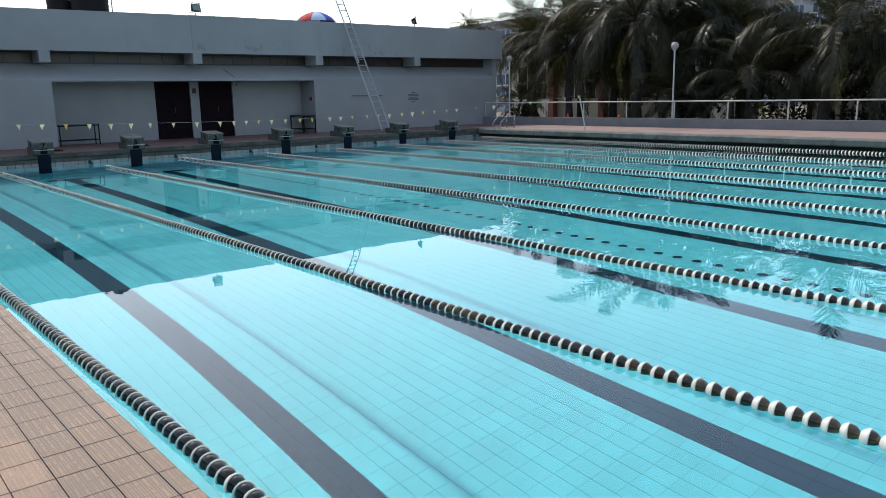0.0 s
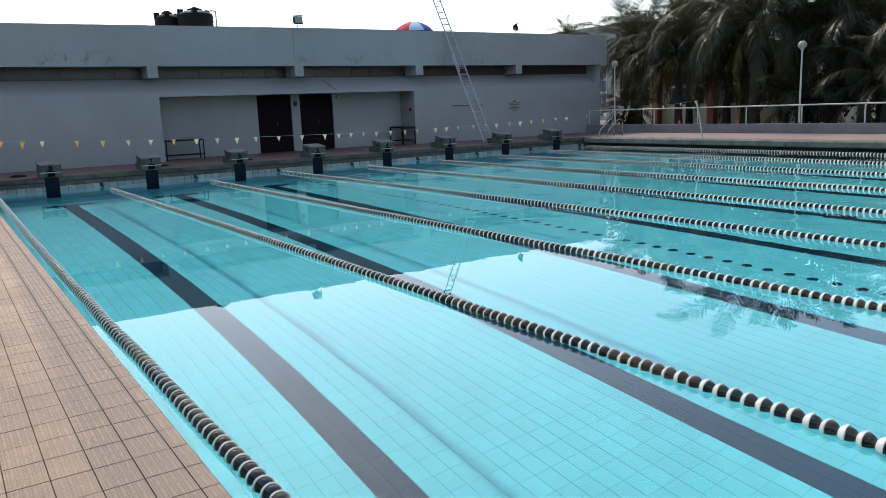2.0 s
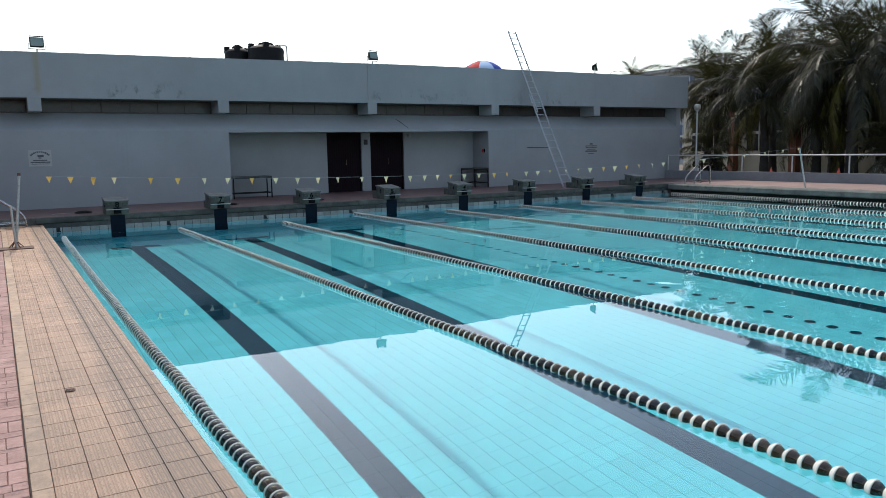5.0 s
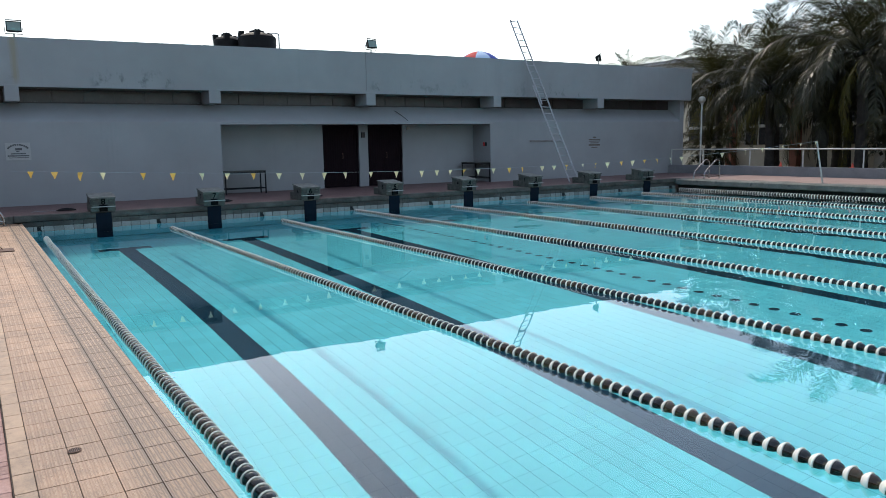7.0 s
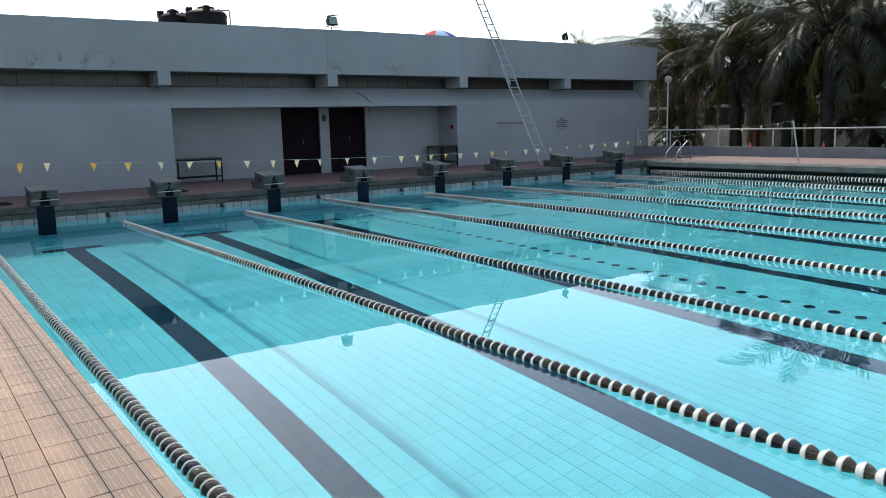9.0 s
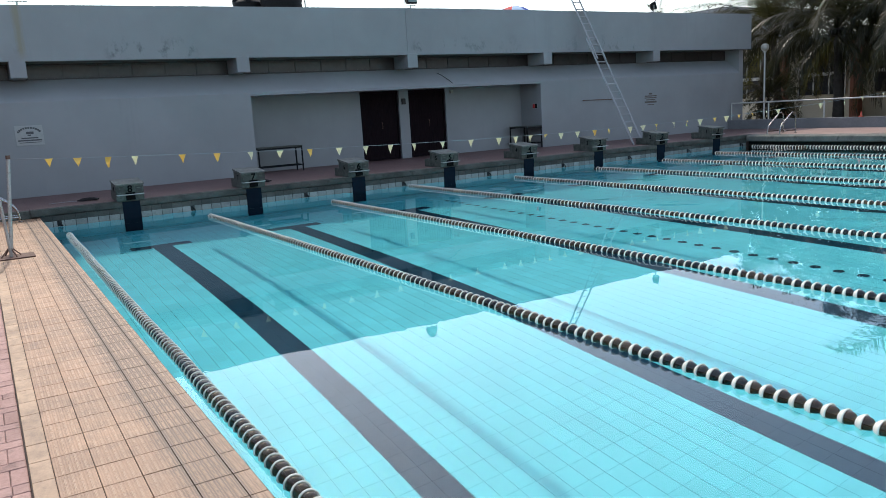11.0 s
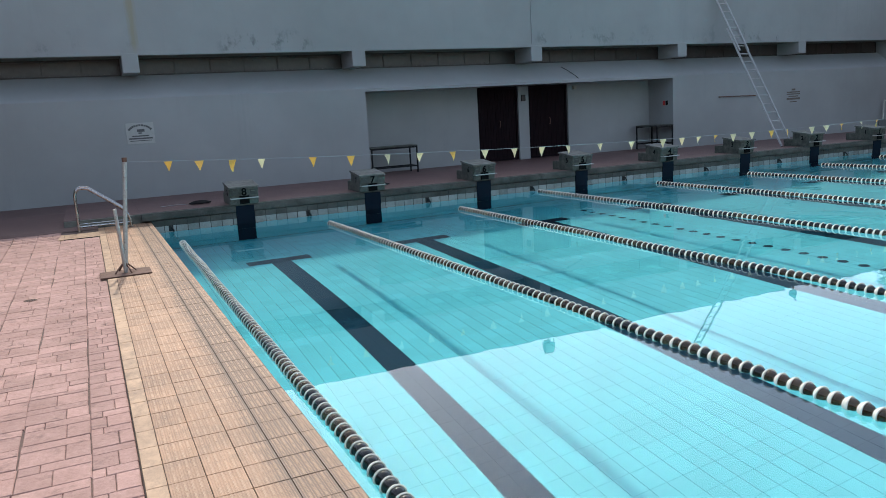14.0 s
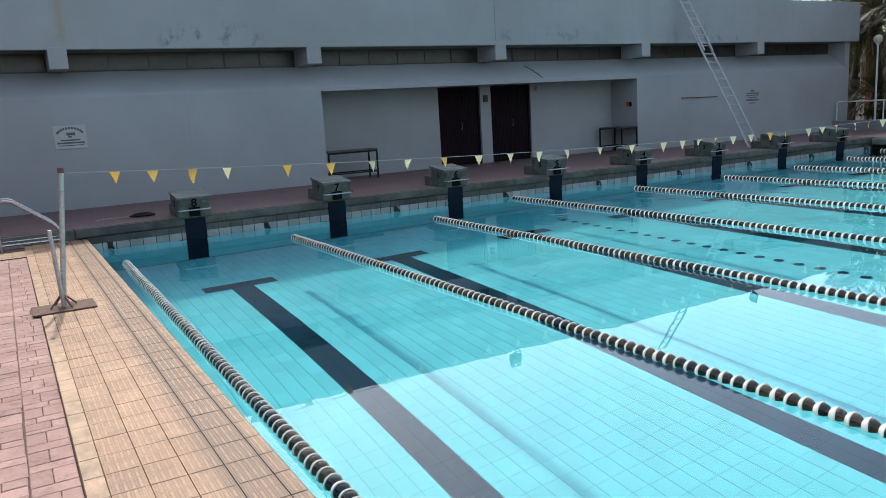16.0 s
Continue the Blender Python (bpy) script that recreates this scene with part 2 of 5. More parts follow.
M_DOOR = grained("dark_maroon_steel_door", (0.008, 0.004, 0.006), (0.013, 0.006, 0.008), 3, 50, 0.7, **{"Specular IOR Level": 0.1})
# near-black that paints in the shade of rooms, openings and drain holes
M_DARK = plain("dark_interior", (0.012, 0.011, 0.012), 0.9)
M_GLASS = grained("dusty_dark_glass", (0.040, 0.031, 0.029), (0.062, 0.050, 0.046), 2.5, 9, 0.35, bump=0.02, vary=0.5)
M_FRAME = plain("brown_window_frame", (0.045, 0.037, 0.034), 0.6)
M_YELLOW = plain("yellow_vinyl_flag", (0.80, 0.58, 0.17), 0.5)
M_PALEFLAG = plain("faded_pale_flag", (0.74, 0.70, 0.50), 0.5)
M_STRING = plain("white_cord", (0.30, 0.31, 0.32), 0.7)
M_WHITEFLOAT = plain("white_plastic_disc", (0.84, 0.80, 0.71), 0.32)
M_DARKFLOAT = float_plastic("smoky_teal_plastic_float", (0.030, 0.038, 0.036), (0.105, 0.090, 0.066))
M_BROWNFLOAT = float_plastic("smoky_brown_plastic_float", (0.170, 0.088, 0.034), (0.33, 0.205, 0.098))
M_BARK = grained("grey_palm_bark", (0.026, 0.022, 0.018), (0.058, 0.048, 0.040), 6, 40, 0.9, bump=0.6)
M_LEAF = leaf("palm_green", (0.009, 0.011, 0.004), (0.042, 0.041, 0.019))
M_LEAFDRY = leaf("dry_palm_yellow", (0.13, 0.105, 0.02), (0.08, 0.085, 0.018))
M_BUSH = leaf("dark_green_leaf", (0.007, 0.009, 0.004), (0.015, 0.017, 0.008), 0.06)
M_TANK = plain("black_tank_plastic", (0.010, 0.010, 0.011), 0.6, **{"Specular IOR Level": 0.15})
M_RED = plain("red_umbrella_cloth", (0.55, 0.03, 0.03), 0.8)
M_BLUE = plain("blue_umbrella_cloth", (0.03, 0.06, 0.32), 0.8)
M_PALECLOTH = plain("pale_blue_umbrella_cloth", (0.42, 0.55, 0.72), 0.8)
M_GLOBE = plain("milky_lamp_globe", (0.36, 0.34, 0.29), 0.3)
M_SIGN = plain("white_sign_board", (0.37, 0.37, 0.36), 0.5)
M_FADEDINK = plain("faded_grey_print", (0.085, 0.088, 0.092), 0.7)
M_BROWNINK = plain("faded_brown_print", (0.125, 0.100, 0.085), 0.7)
M_CREAM = grained("cream_house_paint", (0.50, 0.46, 0.36), (0.58, 0.53, 0.42), 1, 20, 0.8)
M_BRICKRED = grained("brown_red_column_paint", (0.20, 0.075, 0.05), (0.27, 0.11, 0.07), 1, 20, 0.8)
M_BLUEGLASS = plain("blue_tinted_glass", (0.03, 0.07, 0.15), 0.15)
M_HOUSEGLASS = plain("dark_house_glass", (0.018, 0.020, 0.022), 0.25, **{"Specular IOR Level": 0.2})
M_GREYFACADE = grained("grey_facade_render", (0.28, 0.29, 0.31), (0.36, 0.37, 0.39), 1, 20, 0.8)
# near-black for grimy joints and hooks, and for shade painted under the kerb and lip
M_SHADEGRIME = grained("dark_slimy_gutter", (0.012, 0.014, 0.013), (0.022, 0.024, 0.022), 3, 40, 0.8)
M_SOIL = grained("dusty_earth", (0.16, 0.13, 0.09), (0.24, 0.20, 0.14), 0.3, 5, 0.95)
M_CONE = plain("orange_red_plastic", (0.62, 0.10, 0.06), 0.5)

# ---- mesh helpers ----


def mesh_of(name, bm, mat, smooth=False):
    me = bpy.data.meshes.new(name)
    bmesh.ops.recalc_face_normals(bm, faces=bm.faces)
    bm.to_mesh(me)
    bm.free()
    for m in mat if isinstance(mat, (list, tuple)) else [mat]:
        me.materials.append(m)
    if smooth:
        me.shade_smooth()
        me.set_sharp_from_angle(angle=radians(40))
    return me


def part(name, bm, mat, parent, label="", smooth=False):
    """One mesh under a thing or a part, in the thing's own coordinates."""
    ob = new(name, mesh_of(name, bm, mat, smooth) if isinstance(bm, bmesh.types.BMesh) else bm)
    ob.parent = parent
    return tagged(ob, label)


def thing(name, at, label, category, group="", kind="", turn=0.0):
    ob = new(name)
    ob.matrix_basis = pose(*at, 0, 0, turn)
    ob.empty_display_size = 0.1
    return tagged(ob, label, category, group, kind)


def solid(name, bm, mat, label, category, kind="", group="", smooth=False):
    return tagged(new(name, mesh_of(name, bm, mat, smooth)), label, category, group, kind)


def box(bm, x0, x1, y0, y1, z0, z1, bevel=0.0, m=None, mat=0):
    made = bmesh.ops.create_cube(bm, size=1.0)["verts"]
    for v in made:
        v.co = Vector((x0 + (v.co.x + 0.5) * (x1 - x0), y0 + (v.co.y + 0.5) * (y1 - y0), z0 + (v.co.z + 0.5) * (z1 - z0)))
        if m:
            v.co = m @ v.co
    faces = {f for v in made for f in v.link_faces}
    for f in faces:
        f.material_index = mat
    if bevel:
        edges = list({e for f in faces for e in f.edges})
        bmesh.ops.bevel(bm, geom=edges, offset=bevel, segments=2, affect="EDGES", profile=0.6)
    return bm


def B(*a, **k):
    return box(bmesh.new(), *a, **k)


def tube(bm, points, r, seg=10, close=True, r_end=None):
    """A round bar along points."""
    pts = [Vector(p) for p in points]
    rings = []
    side = None
    for i, p in enumerate(pts):
        d = (pts[min(i + 1, len(pts) - 1)] - pts[max(i - 1, 0)]).normalized()
        if side is None:
            side = d.orthogonal().normalized()
        side = (side - d * side.dot(d)).normalized()
        up = d.cross(side)
        k = i / max(1, len(pts) - 1)
        rr = r + ((r_end if r_end is not None else r) - r) * k
        rings.append([bm.verts.new(p + rr * (math.cos(2 * math.pi * j / seg) * side + math.sin(2 * math.pi * j / seg) * up)) for j in range(seg)])
    for a, b in zip(rings, rings[1:]):
        for j in range(seg):
            bm.faces.new((a[j], a[(j + 1) % seg], b[(j + 1) % seg], b[j]))
    if close:
        bm.faces.new(rings[0][::-1])
        bm.faces.new(rings[-1])
    return bm


def T(points, r, seg=10, **k):
    return tube(bmesh.new(), points, r, seg, **k)


def lathe(bm, profile, seg=24, at=(0, 0, 0), a0=0.0, a1=2 * math.pi):
    """Turns a profile of (radius, height) round the z axis."""
    full = abs(a1 - a0) > 6.28
    n = seg if full else seg + 1
    rows = []
    for r, z in profile:
        rows.append([bm.verts.new((at[0] + r * math.cos(a0 + (a1 - a0) * j / seg), at[1] + r * math.sin(a0 + (a1 - a0) * j / seg), at[2] + z)) for j in range(n)])
    for a, b in zip(rows, rows[1:]):
        for j in range(seg):
            bm.faces.new((a[j], a[(j + 1) % n], b[(j + 1) % n], b[j]))
    bmesh.ops.remove_doubles(bm, verts=bm.verts, dist=1e-5)
    return bm


def bend(a, b, c, n=6):
    """Points of a round corner from a through b to c."""
    a, b, c = Vector(a), Vector(b), Vector(c)
    return [tuple((1 - k) ** 2 * a + 2 * k * (1 - k) * b + k * k * c) for k in (i / n for i in range(n + 1))]


def text_mesh(word, size, depth=0.003):
    """A word in the built-in font as a mesh in the xz plane, centred, facing -y."""
    cu = bpy.data.curves.new("writing", "FONT")
    cu.body, cu.size, cu.extrude, cu.align_x, cu.align_y, cu.offset = word, size, depth, "CENTER", "CENTER", 0.004
    ob = new("writing", cu)
    me = bpy.data.meshes.new_from_object(ob.evaluated_get(bpy.context.evaluated_depsgraph_get()))
    bpy.data.objects.remove(ob)
    bpy.data.curves.remove(cu)
    me.transform(pose(0, 0, 0, 90, 0, 0))
    return me


def slab_mesh(name, w, l, h, mat, edge=0.004):
    """One piece of paving: a flat block with a chamfered top."""
    bm = bmesh.new()
    lo = [bm.verts.new((x * w / 2, y * l / 2, -h)) for x, y in ((-1, -1), (1, -1), (1, 1), (-1, 1))]
    mi = [bm.verts.new((x * w / 2, y * l / 2, -edge)) for x, y in ((-1, -1), (1, -1), (1, 1), (-1, 1))]
    hi = [bm.verts.new((x * (w / 2 - edge), y * (l / 2 - edge), 0)) for x, y in ((-1, -1), (1, -1), (1, 1), (-1, 1))]
    for a, b in ((lo, mi), (mi, hi)):
        for j in range(4):
            bm.faces.new((a[j], a[(j + 1) % 4], b[(j + 1) % 4], b[j]))
    bm.faces.new(hi)
    return mesh_of(name, bm, mat)


def joined(name, pieces, mat, parent, label="", e=0.004, slope=None):
    """Many small pieces (x0, x1, y0, y1, z top, height) as one mesh, each with a chamfered top."""
    verts, faces = [], []
    for x0, x1, y0, y1, z, h in pieces:
        k, f, n = len(verts), e, len(verts)
        verts += [(x0, y0, z - h), (x1, y0, z - h), (x1, y1, z - h), (x0, y1, z - h), (x0, y0, z - e), (x1, y0, z - e), (x1, y1, z - e), (x0, y1, z - e)]
        verts += [(x0 + e, y0 + f, z), (x1 - e, y0 + f, z), (x1 - e, y1 - f, z), (x0 + e, y1 - f, z)]
        if slope:
            verts[n:] = [(x, y, z + slope(y)) for x, y, z in verts[n:]]
        for o in (0, 4):
            faces += [(k + o + j, k + o + (j + 1) % 4, k + o + 4 + (j + 1) % 4, k + o + 4 + j) for j in range(4)]
        faces.append((k + 8, k + 9, k + 10, k + 11))
    me = bpy.data.meshes.new(name)
    me.from_pydata(verts, [], faces)
    me.materials.append(mat)
    ob = new(name, me)
    ob.parent = parent
    return tagged(ob, label, kind="stuff")

# ---- plan ----
POOL_X0, POOL_X1, POOL_Y0, POOL_Y1 = -1.34, 19.25, -25.4, -0.40
FALL = 0.0201  # the floor of the pool falls gently away from the starting blocks
LEDGE_X0, LEDGE_Z, DECK_Z, RIGHT_Z = -2.205, 0.20, 0.36, 0.36
LANE, LANE_0, ROPE_0 = 2.5, 0.355, -1.03
WALL_Y, PARAPET_Y, BACK_Y = 3.10, 2.945, 4.18
REC_X0, REC_X1, REC_Z = 4.06, 13.63, 2.41
BAYS = [-11.0, -6.1, -1.14, 3.91, 8.86, 13.84, 18.78]
BUILD_X1 = 23.75
SILL_Z = 2.48


def floor_z(y):
    """The height of the pool floor."""
    return -2.094 + FALL * (y + 10.0)


DEPTH = -floor_z(POOL_Y0 - 0.2) + 0.1

# ---- ground and pool shell ----
bm = bmesh.new()
xs, ys = [-900, LEDGE_X0 + 0.01, POOL_X0 - 0.25, POOL_X1 + 0.25, 22.75, 900], [-900, POOL_Y0 - 0.25, POOL_Y1 + 0.3, 30, 900]
grid = {(i, j): bm.verts.new((x, y, 0.02)) for i, x in enumerate(xs) for j, y in enumerate(ys)}
for i in range(len(xs) - 1):
    for j in range(len(ys) - 1):
        if not (xs[i] >= POOL_X0 - 0.26 and xs[i + 1] <= POOL_X1 + 0.26 and ys[j] >= POOL_Y0 - 0.26 and ys[j + 1] <= POOL_Y1 + 0.31):
            bm.faces.new((grid[i, j], grid[i + 1, j], grid[i + 1, j + 1], grid[i, j + 1]))
solid("ground", bm, M_SOIL, "dusty bare earth reaching to the horizon round the pool", "ground", "structure")

bm = B(POOL_X0 - 0.2, POOL_X1 + 0.2, POOL_Y0 - 0.2, POOL_Y1 + 0.2, -DEPTH - 0.2, 0)
for v in bm.verts:
    if v.co.z > -0.1:
        v.co.z = floor_z(v.co.y) - 0.004
floor = solid("pool_floor", bm, M_GROUT, "turquoise tiled pool floor under clear water", "pool floor", "structure")
solid("pool_wall_west", B(POOL_X0 - 0.2, POOL_X0, POOL_Y0 - 0.2, POOL_Y1 + 0.2, -DEPTH, 0.1), M_POOL, "turquoise tiled side wall of the pool", "pool wall", "structure")
# the shadow below the overhanging kerb is put into this wall's colour
solid("pool_wall_east", B(POOL_X1 + 0.30, POOL_X1 + 0.5, POOL_Y0 - 0.2, POOL_Y1 + 0.2, -DEPTH - 0.004, 0.16), M_SHADEGRIME, "gutter wall under the far kerb, painted near-black for the gap's shade", "pool wall", "structure")
wall_n = solid("pool_wall_north", B(POOL_X0, POOL_X1, POOL_Y1, POOL_Y1 + 0.2, -DEPTH, 0.1), M_POOL, "turquoise tiled end wall below the starting blocks", "pool wall", "structure")
solid("pool_wall_south", B(POOL_X0, POOL_X1, POOL_Y0 - 0.2, POOL_Y0, -DEPTH, 0.1), M_POOL, "turquoise tiled end wall of the pool", "pool wall", "structure")
bm = bmesh.new()
bm.faces.new([bm.verts.new(v) for v in ((POOL_X0, POOL_Y0, 0), (POOL_X1 + 0.3, POOL_Y0, 0), (POOL_X1 + 0.3, POOL_Y1, 0), (POOL_X0, POOL_Y1, 0))])
water = solid("water", bm, M_WATER, "calm clear turquoise pool water mirroring the sky", "water", "structure")
water.visible_shadow = False

# ---- decks ----
ledge = solid("ledge", B(LEDGE_X0, POOL_X0 - 0.004, POOL_Y0 - 0.2, -0.35, -0.12, LEDGE_Z - 0.006), M_DECKGROUT, "beige tiled ledge beside the pool", "pool ledge", "structure")
# paved deck: level beside the pool, rising gently towards the building
bm = bmesh.new()
prof = [(-60.0, LEDGE_Z - 0.022), (-1.5, LEDGE_Z - 0.022), (-0.6, LEDGE_Z + 0.010), (4.4, LEDGE_Z + 0.010)]
rows = [[bm.verts.new((x, y, z)) for x in (-40.0, LEDGE_X0)] for y, z in prof]
low = [[bm.verts.new((x, y, -0.2)) for x in (-40.0, LEDGE_X0)] for y, z in prof]
for a, b in ((rows, low),):
    for j in range(3):
        bm.faces.new((rows[j][0], rows[j][1], rows[j + 1][1], rows[j + 1][0]))
        bm.faces.new((rows[j][1], low[j][1], low[j + 1][1], rows[j + 1][1]))
deck_w = solid("pavement_west", bm, M_PAVERJOINT, "pink concrete paver deck beside the pool", "paved deck", "structure")
solid("deck_corner", B(-2.72, POOL_X0 - 0.155, -0.345, -0.255, -0.3, 0.352, bevel=0.01), M_COPING, "weathered concrete corner beside the end kerb", "deck", "structure")
# dark brown here deepens the building's shadow on the paving
bm = bmesh.new()
west = [(-0.66, LEDGE_Z + 0.020), (-0.5, LEDGE_Z + 0.045), (1.2, DECK_Z - 0.004), (BACK_Y, DECK_Z - 0.003)]
rows = [[bm.verts.new((x, y, z)) for x in (-16.0, LEDGE_X0)] for y, z in west]
for a, b in zip(rows, rows[1:]):
    bm.faces.new((a[0], a[1], b[1], b[0]))
low = [[bm.verts.new((v.co.x, v.co.y, 0.1)) for v in r] for r in rows]
for a, b, c, d in zip(rows, rows[1:], low, low[1:]):
    bm.faces.new((a[1], c[1], d[1], b[1]))
solid("deck_west_end", bm, M_BROWN, "deck in the corner by the building, coloured dark brown for the building's shadow", "deck", "structure")
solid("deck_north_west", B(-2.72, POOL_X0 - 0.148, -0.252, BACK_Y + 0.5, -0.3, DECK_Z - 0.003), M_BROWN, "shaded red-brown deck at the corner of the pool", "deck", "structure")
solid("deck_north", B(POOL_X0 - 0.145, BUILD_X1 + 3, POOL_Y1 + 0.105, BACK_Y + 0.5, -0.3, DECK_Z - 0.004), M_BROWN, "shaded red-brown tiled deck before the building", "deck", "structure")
solid("deck_east", B(POOL_X1 + 0.32, 22.78, POOL_Y0 - 30, 0.216, -0.3, RIGHT_Z), M_PINKDECK, "dusty pink sunlit deck along the far side of the pool", "deck", "structure")


def coping_bar(name, m, length, label, under=0.10, mat=M_COPING, wide=0.60, nose=0.075):
    """A rounded concrete kerb, built along x."""
    bm = bmesh.new()
    sec = [(0.0, under), (-0.8 * nose, under + 0.012), (-nose, under + 0.03), (-0.93 * nose, 0.31), (-0.5 * nose, 0.342), (0.0, 0.352), (wide, 0.361), (wide, under - 0.01)]
    n = max(2, int(length / 0.35))
    rows = []
    for i in range(n + 1):
        w = noise.noise((i * 0.41, 3.1, 0.0)) * 0.006
        rows.append([bm.verts.new((length * i / n, y + w, z + w)) for y, z in sec])
    for a, b in zip(rows, rows[1:]):
        for j in range(len(sec)):
            bm.faces.new((a[j], b[j], b[(j + 1) % len(sec)], a[(j + 1) % len(sec)]))
    bm.faces.new(rows[0]), bm.faces.new(rows[-1][::-1])
    ob = solid(name, bm, mat, label, "coping", "structure", smooth=True)
    ob.matrix_basis = m
    return ob


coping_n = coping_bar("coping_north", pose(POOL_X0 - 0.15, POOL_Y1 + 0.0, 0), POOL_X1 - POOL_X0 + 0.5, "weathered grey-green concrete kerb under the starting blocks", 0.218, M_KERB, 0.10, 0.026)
coping_bar("coping_east", pose(POOL_X1, POOL_Y1 - 0.08, 0, 0, 0, -90), POOL_Y1 - POOL_Y0 + 0.3, "weathered concrete kerb along the far side of the pool", 0.15)
part("worn_edge", B(0.0, POOL_X1 - POOL_X0 + 0.4, -0.012, 0.028, 0.352, 0.3585), M_COPING, coping_n, "pale worn edge")

# added out of view to hold western sky light off the building front
solid("wall_boundary_west", B(-8.25, -8.0, -45.0, 2.9, -0.2, 5.2), M_COPING, "unseen plain wall added to cut sky light from the west", "wall", "structure")

# ---- building ----
WALL_X0 = -16.0
bm = bmesh.new()
box(bm, WALL_X0, REC_X0, WALL_Y, WALL_Y + 0.25, 0.1, SILL_Z)
box(bm, REC_X1, BUILD_X1 - 0.25, WALL_Y, WALL_Y + 0.25, 0.1, SILL_Z)
box(bm, REC_X0, REC_X1, WALL_Y, WALL_Y + 0.25, REC_Z, SILL_Z)
box(bm, REC_X0 - 0.25, REC_X0 - 0.002, WALL_Y + 0.252, BACK_Y + 0.2, 0.1, 2.62)
box(bm, REC_X1 + 0.002, REC_X1 + 0.25, WALL_Y + 0.252, BACK_Y + 0.2, 0.1, 2.62)
solid("wall_north", bm, M_WALL, "pale blue-grey painted front wall of the pool building", "wall", "structure")
D = [(7.68, 8.98), (9.32, 10.65)]
for a, b, w in ((REC_X0, D[0][0], "wall_recess_west"), (D[0][1], D[1][0], "wall_recess_pier"), (D[1][1], REC_X1, "wall_recess_east")):
    solid(w, B(a, b, BACK_Y, BACK_Y + 0.2, 0.1, REC_Z + 0.004), M_WALL, "painted back wall of the shallow recess beside a doorway", "wall", "structure")
solid("soffit_recess", B(REC_X0, REC_X1, WALL_Y + 0.25, BACK_Y + 0.6, REC_Z + 0.004, REC_Z + 0.2), M_WALL, "painted soffit over the recess", "soffit", "structure")
# surfaces behind the doors take their darkness from colour, to look unlit
solid("wall_behind_doors", B(7.2, 11.2, BACK_Y + 1.6, BACK_Y + 1.75, 0.1, 2.6), M_DARK, "inner wall behind the doorways, coloured near-black as unlit", "wall", "structure")
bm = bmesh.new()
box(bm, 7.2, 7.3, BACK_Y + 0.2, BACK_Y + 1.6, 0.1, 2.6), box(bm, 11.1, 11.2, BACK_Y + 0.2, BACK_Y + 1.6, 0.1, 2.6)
solid("wall_inside", bm, M_DARK, "side walls of the room behind the doors, coloured near-black as unlit", "wall", "structure")
solid("floor_inside", B(7.2, 11.2, BACK_Y + 0.5, BACK_Y + 1.7, 0.1, DECK_Z), M_DARK, "floor of the room behind the doors, coloured near-black as unlit", "floor", "structure")
# parapet on projecting beam ends, over a strip of low windows
bm = bmesh.new()
n = 60
top = [4.56 + 0.10 * min(1, max(0, (x + 2) / 12)) for x in np.linspace(WALL_X0, BUILD_X1 + 0.22, n + 1)]
for i in range(n):
    xa, xb = (WALL_X0 + (BUILD_X1 + 0.22 - WALL_X0) * k / n for k in (i, i + 1))
    vs = [bm.verts.new(v) for v in ((xa, PARAPET_Y, 3.36), (xb, PARAPET_Y, 3.36), (xb, PARAPET_Y, top[i + 1]), (xa, PARAPET_Y, top[i]),
                                    (xa, PARAPET_Y + 0.16, 3.36), (xb, PARAPET_Y + 0.16, 3.36), (xb, PARAPET_Y + 0.16, top[i + 1]), (xa, PARAPET_Y + 0.16, top[i]))]
    for q in ((0, 1, 2, 3), (5, 4, 7, 6), (3, 2, 6, 7), (4, 5, 1, 0)):
        bm.faces.new([vs[k] for k in q])
bmesh.ops.remove_doubles(bm, verts=bm.verts, dist=1e-4)
box(bm, BUILD_X1 + 0.06, BUILD_X1 + 0.22, PARAPET_Y + 0.162, 16.0, 3.36, 4.66)
solid("parapet", bm, M_WALL, "long pale blue-grey concrete parapet with dark stains", "parapet", "structure")
solid("roof", B(WALL_X0, BUILD_X1 + 0.05, PARAPET_Y + 0.162, 16.0, 3.362, 3.6), M_COPING, "flat concrete roof slab of the pool building", "roof", "structure")
# near-black sheet in place of shade behind the strip windows
solid("wall_clerestory", B(WALL_X0, BUILD_X1 - 0.2, 4.2, 4.4, 2.6, 3.36), M_DARK, "back of the strip opening under the roof, coloured near-black as unlit", "wall", "structure")
bm = bmesh.new()
sec = [(WALL_Y + 0.003, SILL_Z + 0.001), (WALL_Y + 0.03, SILL_Z + 0.035), (3.71, 2.975), (3.74, 2.996), (4.19, 2.996), (4.19, 2.63), (3.36, 2.63), (3.355, SILL_Z + 0.001)]
ends = [[bm.verts.new((x, y, z)) for y, z in sec] for x in (WALL_X0, BUILD_X1 - 0.25)]
for j in range(len(sec)):
    bm.faces.new((ends[0][j], ends[0][(j + 1) % len(sec)], ends[1][(j + 1) % len(sec)], ends[1][j]))
bm.faces.new(ends[0]), bm.faces.new(ends[1][::-1])
solid("sill_clerestory", bm, M_WALL, "long sloping painted sill under the strip windows", "sill", "structure")
bm = bmesh.new()
box(bm, BUILD_X1 - 0.25, BUILD_X1, WALL_Y + 0.04, 16.0, 0.1, 3.358)
solid("wall_east", bm, M_WALL, "pale blue-grey end wall of the pool building", "wall", "structure")
bm = bmesh.new()
box(bm, WALL_X0 - 0.25, WALL_X0, WALL_Y, 16.0, 0.1, 3.358)
solid("wall_west", bm, M_WALL, "far end wall of the pool building", "wall", "structure")
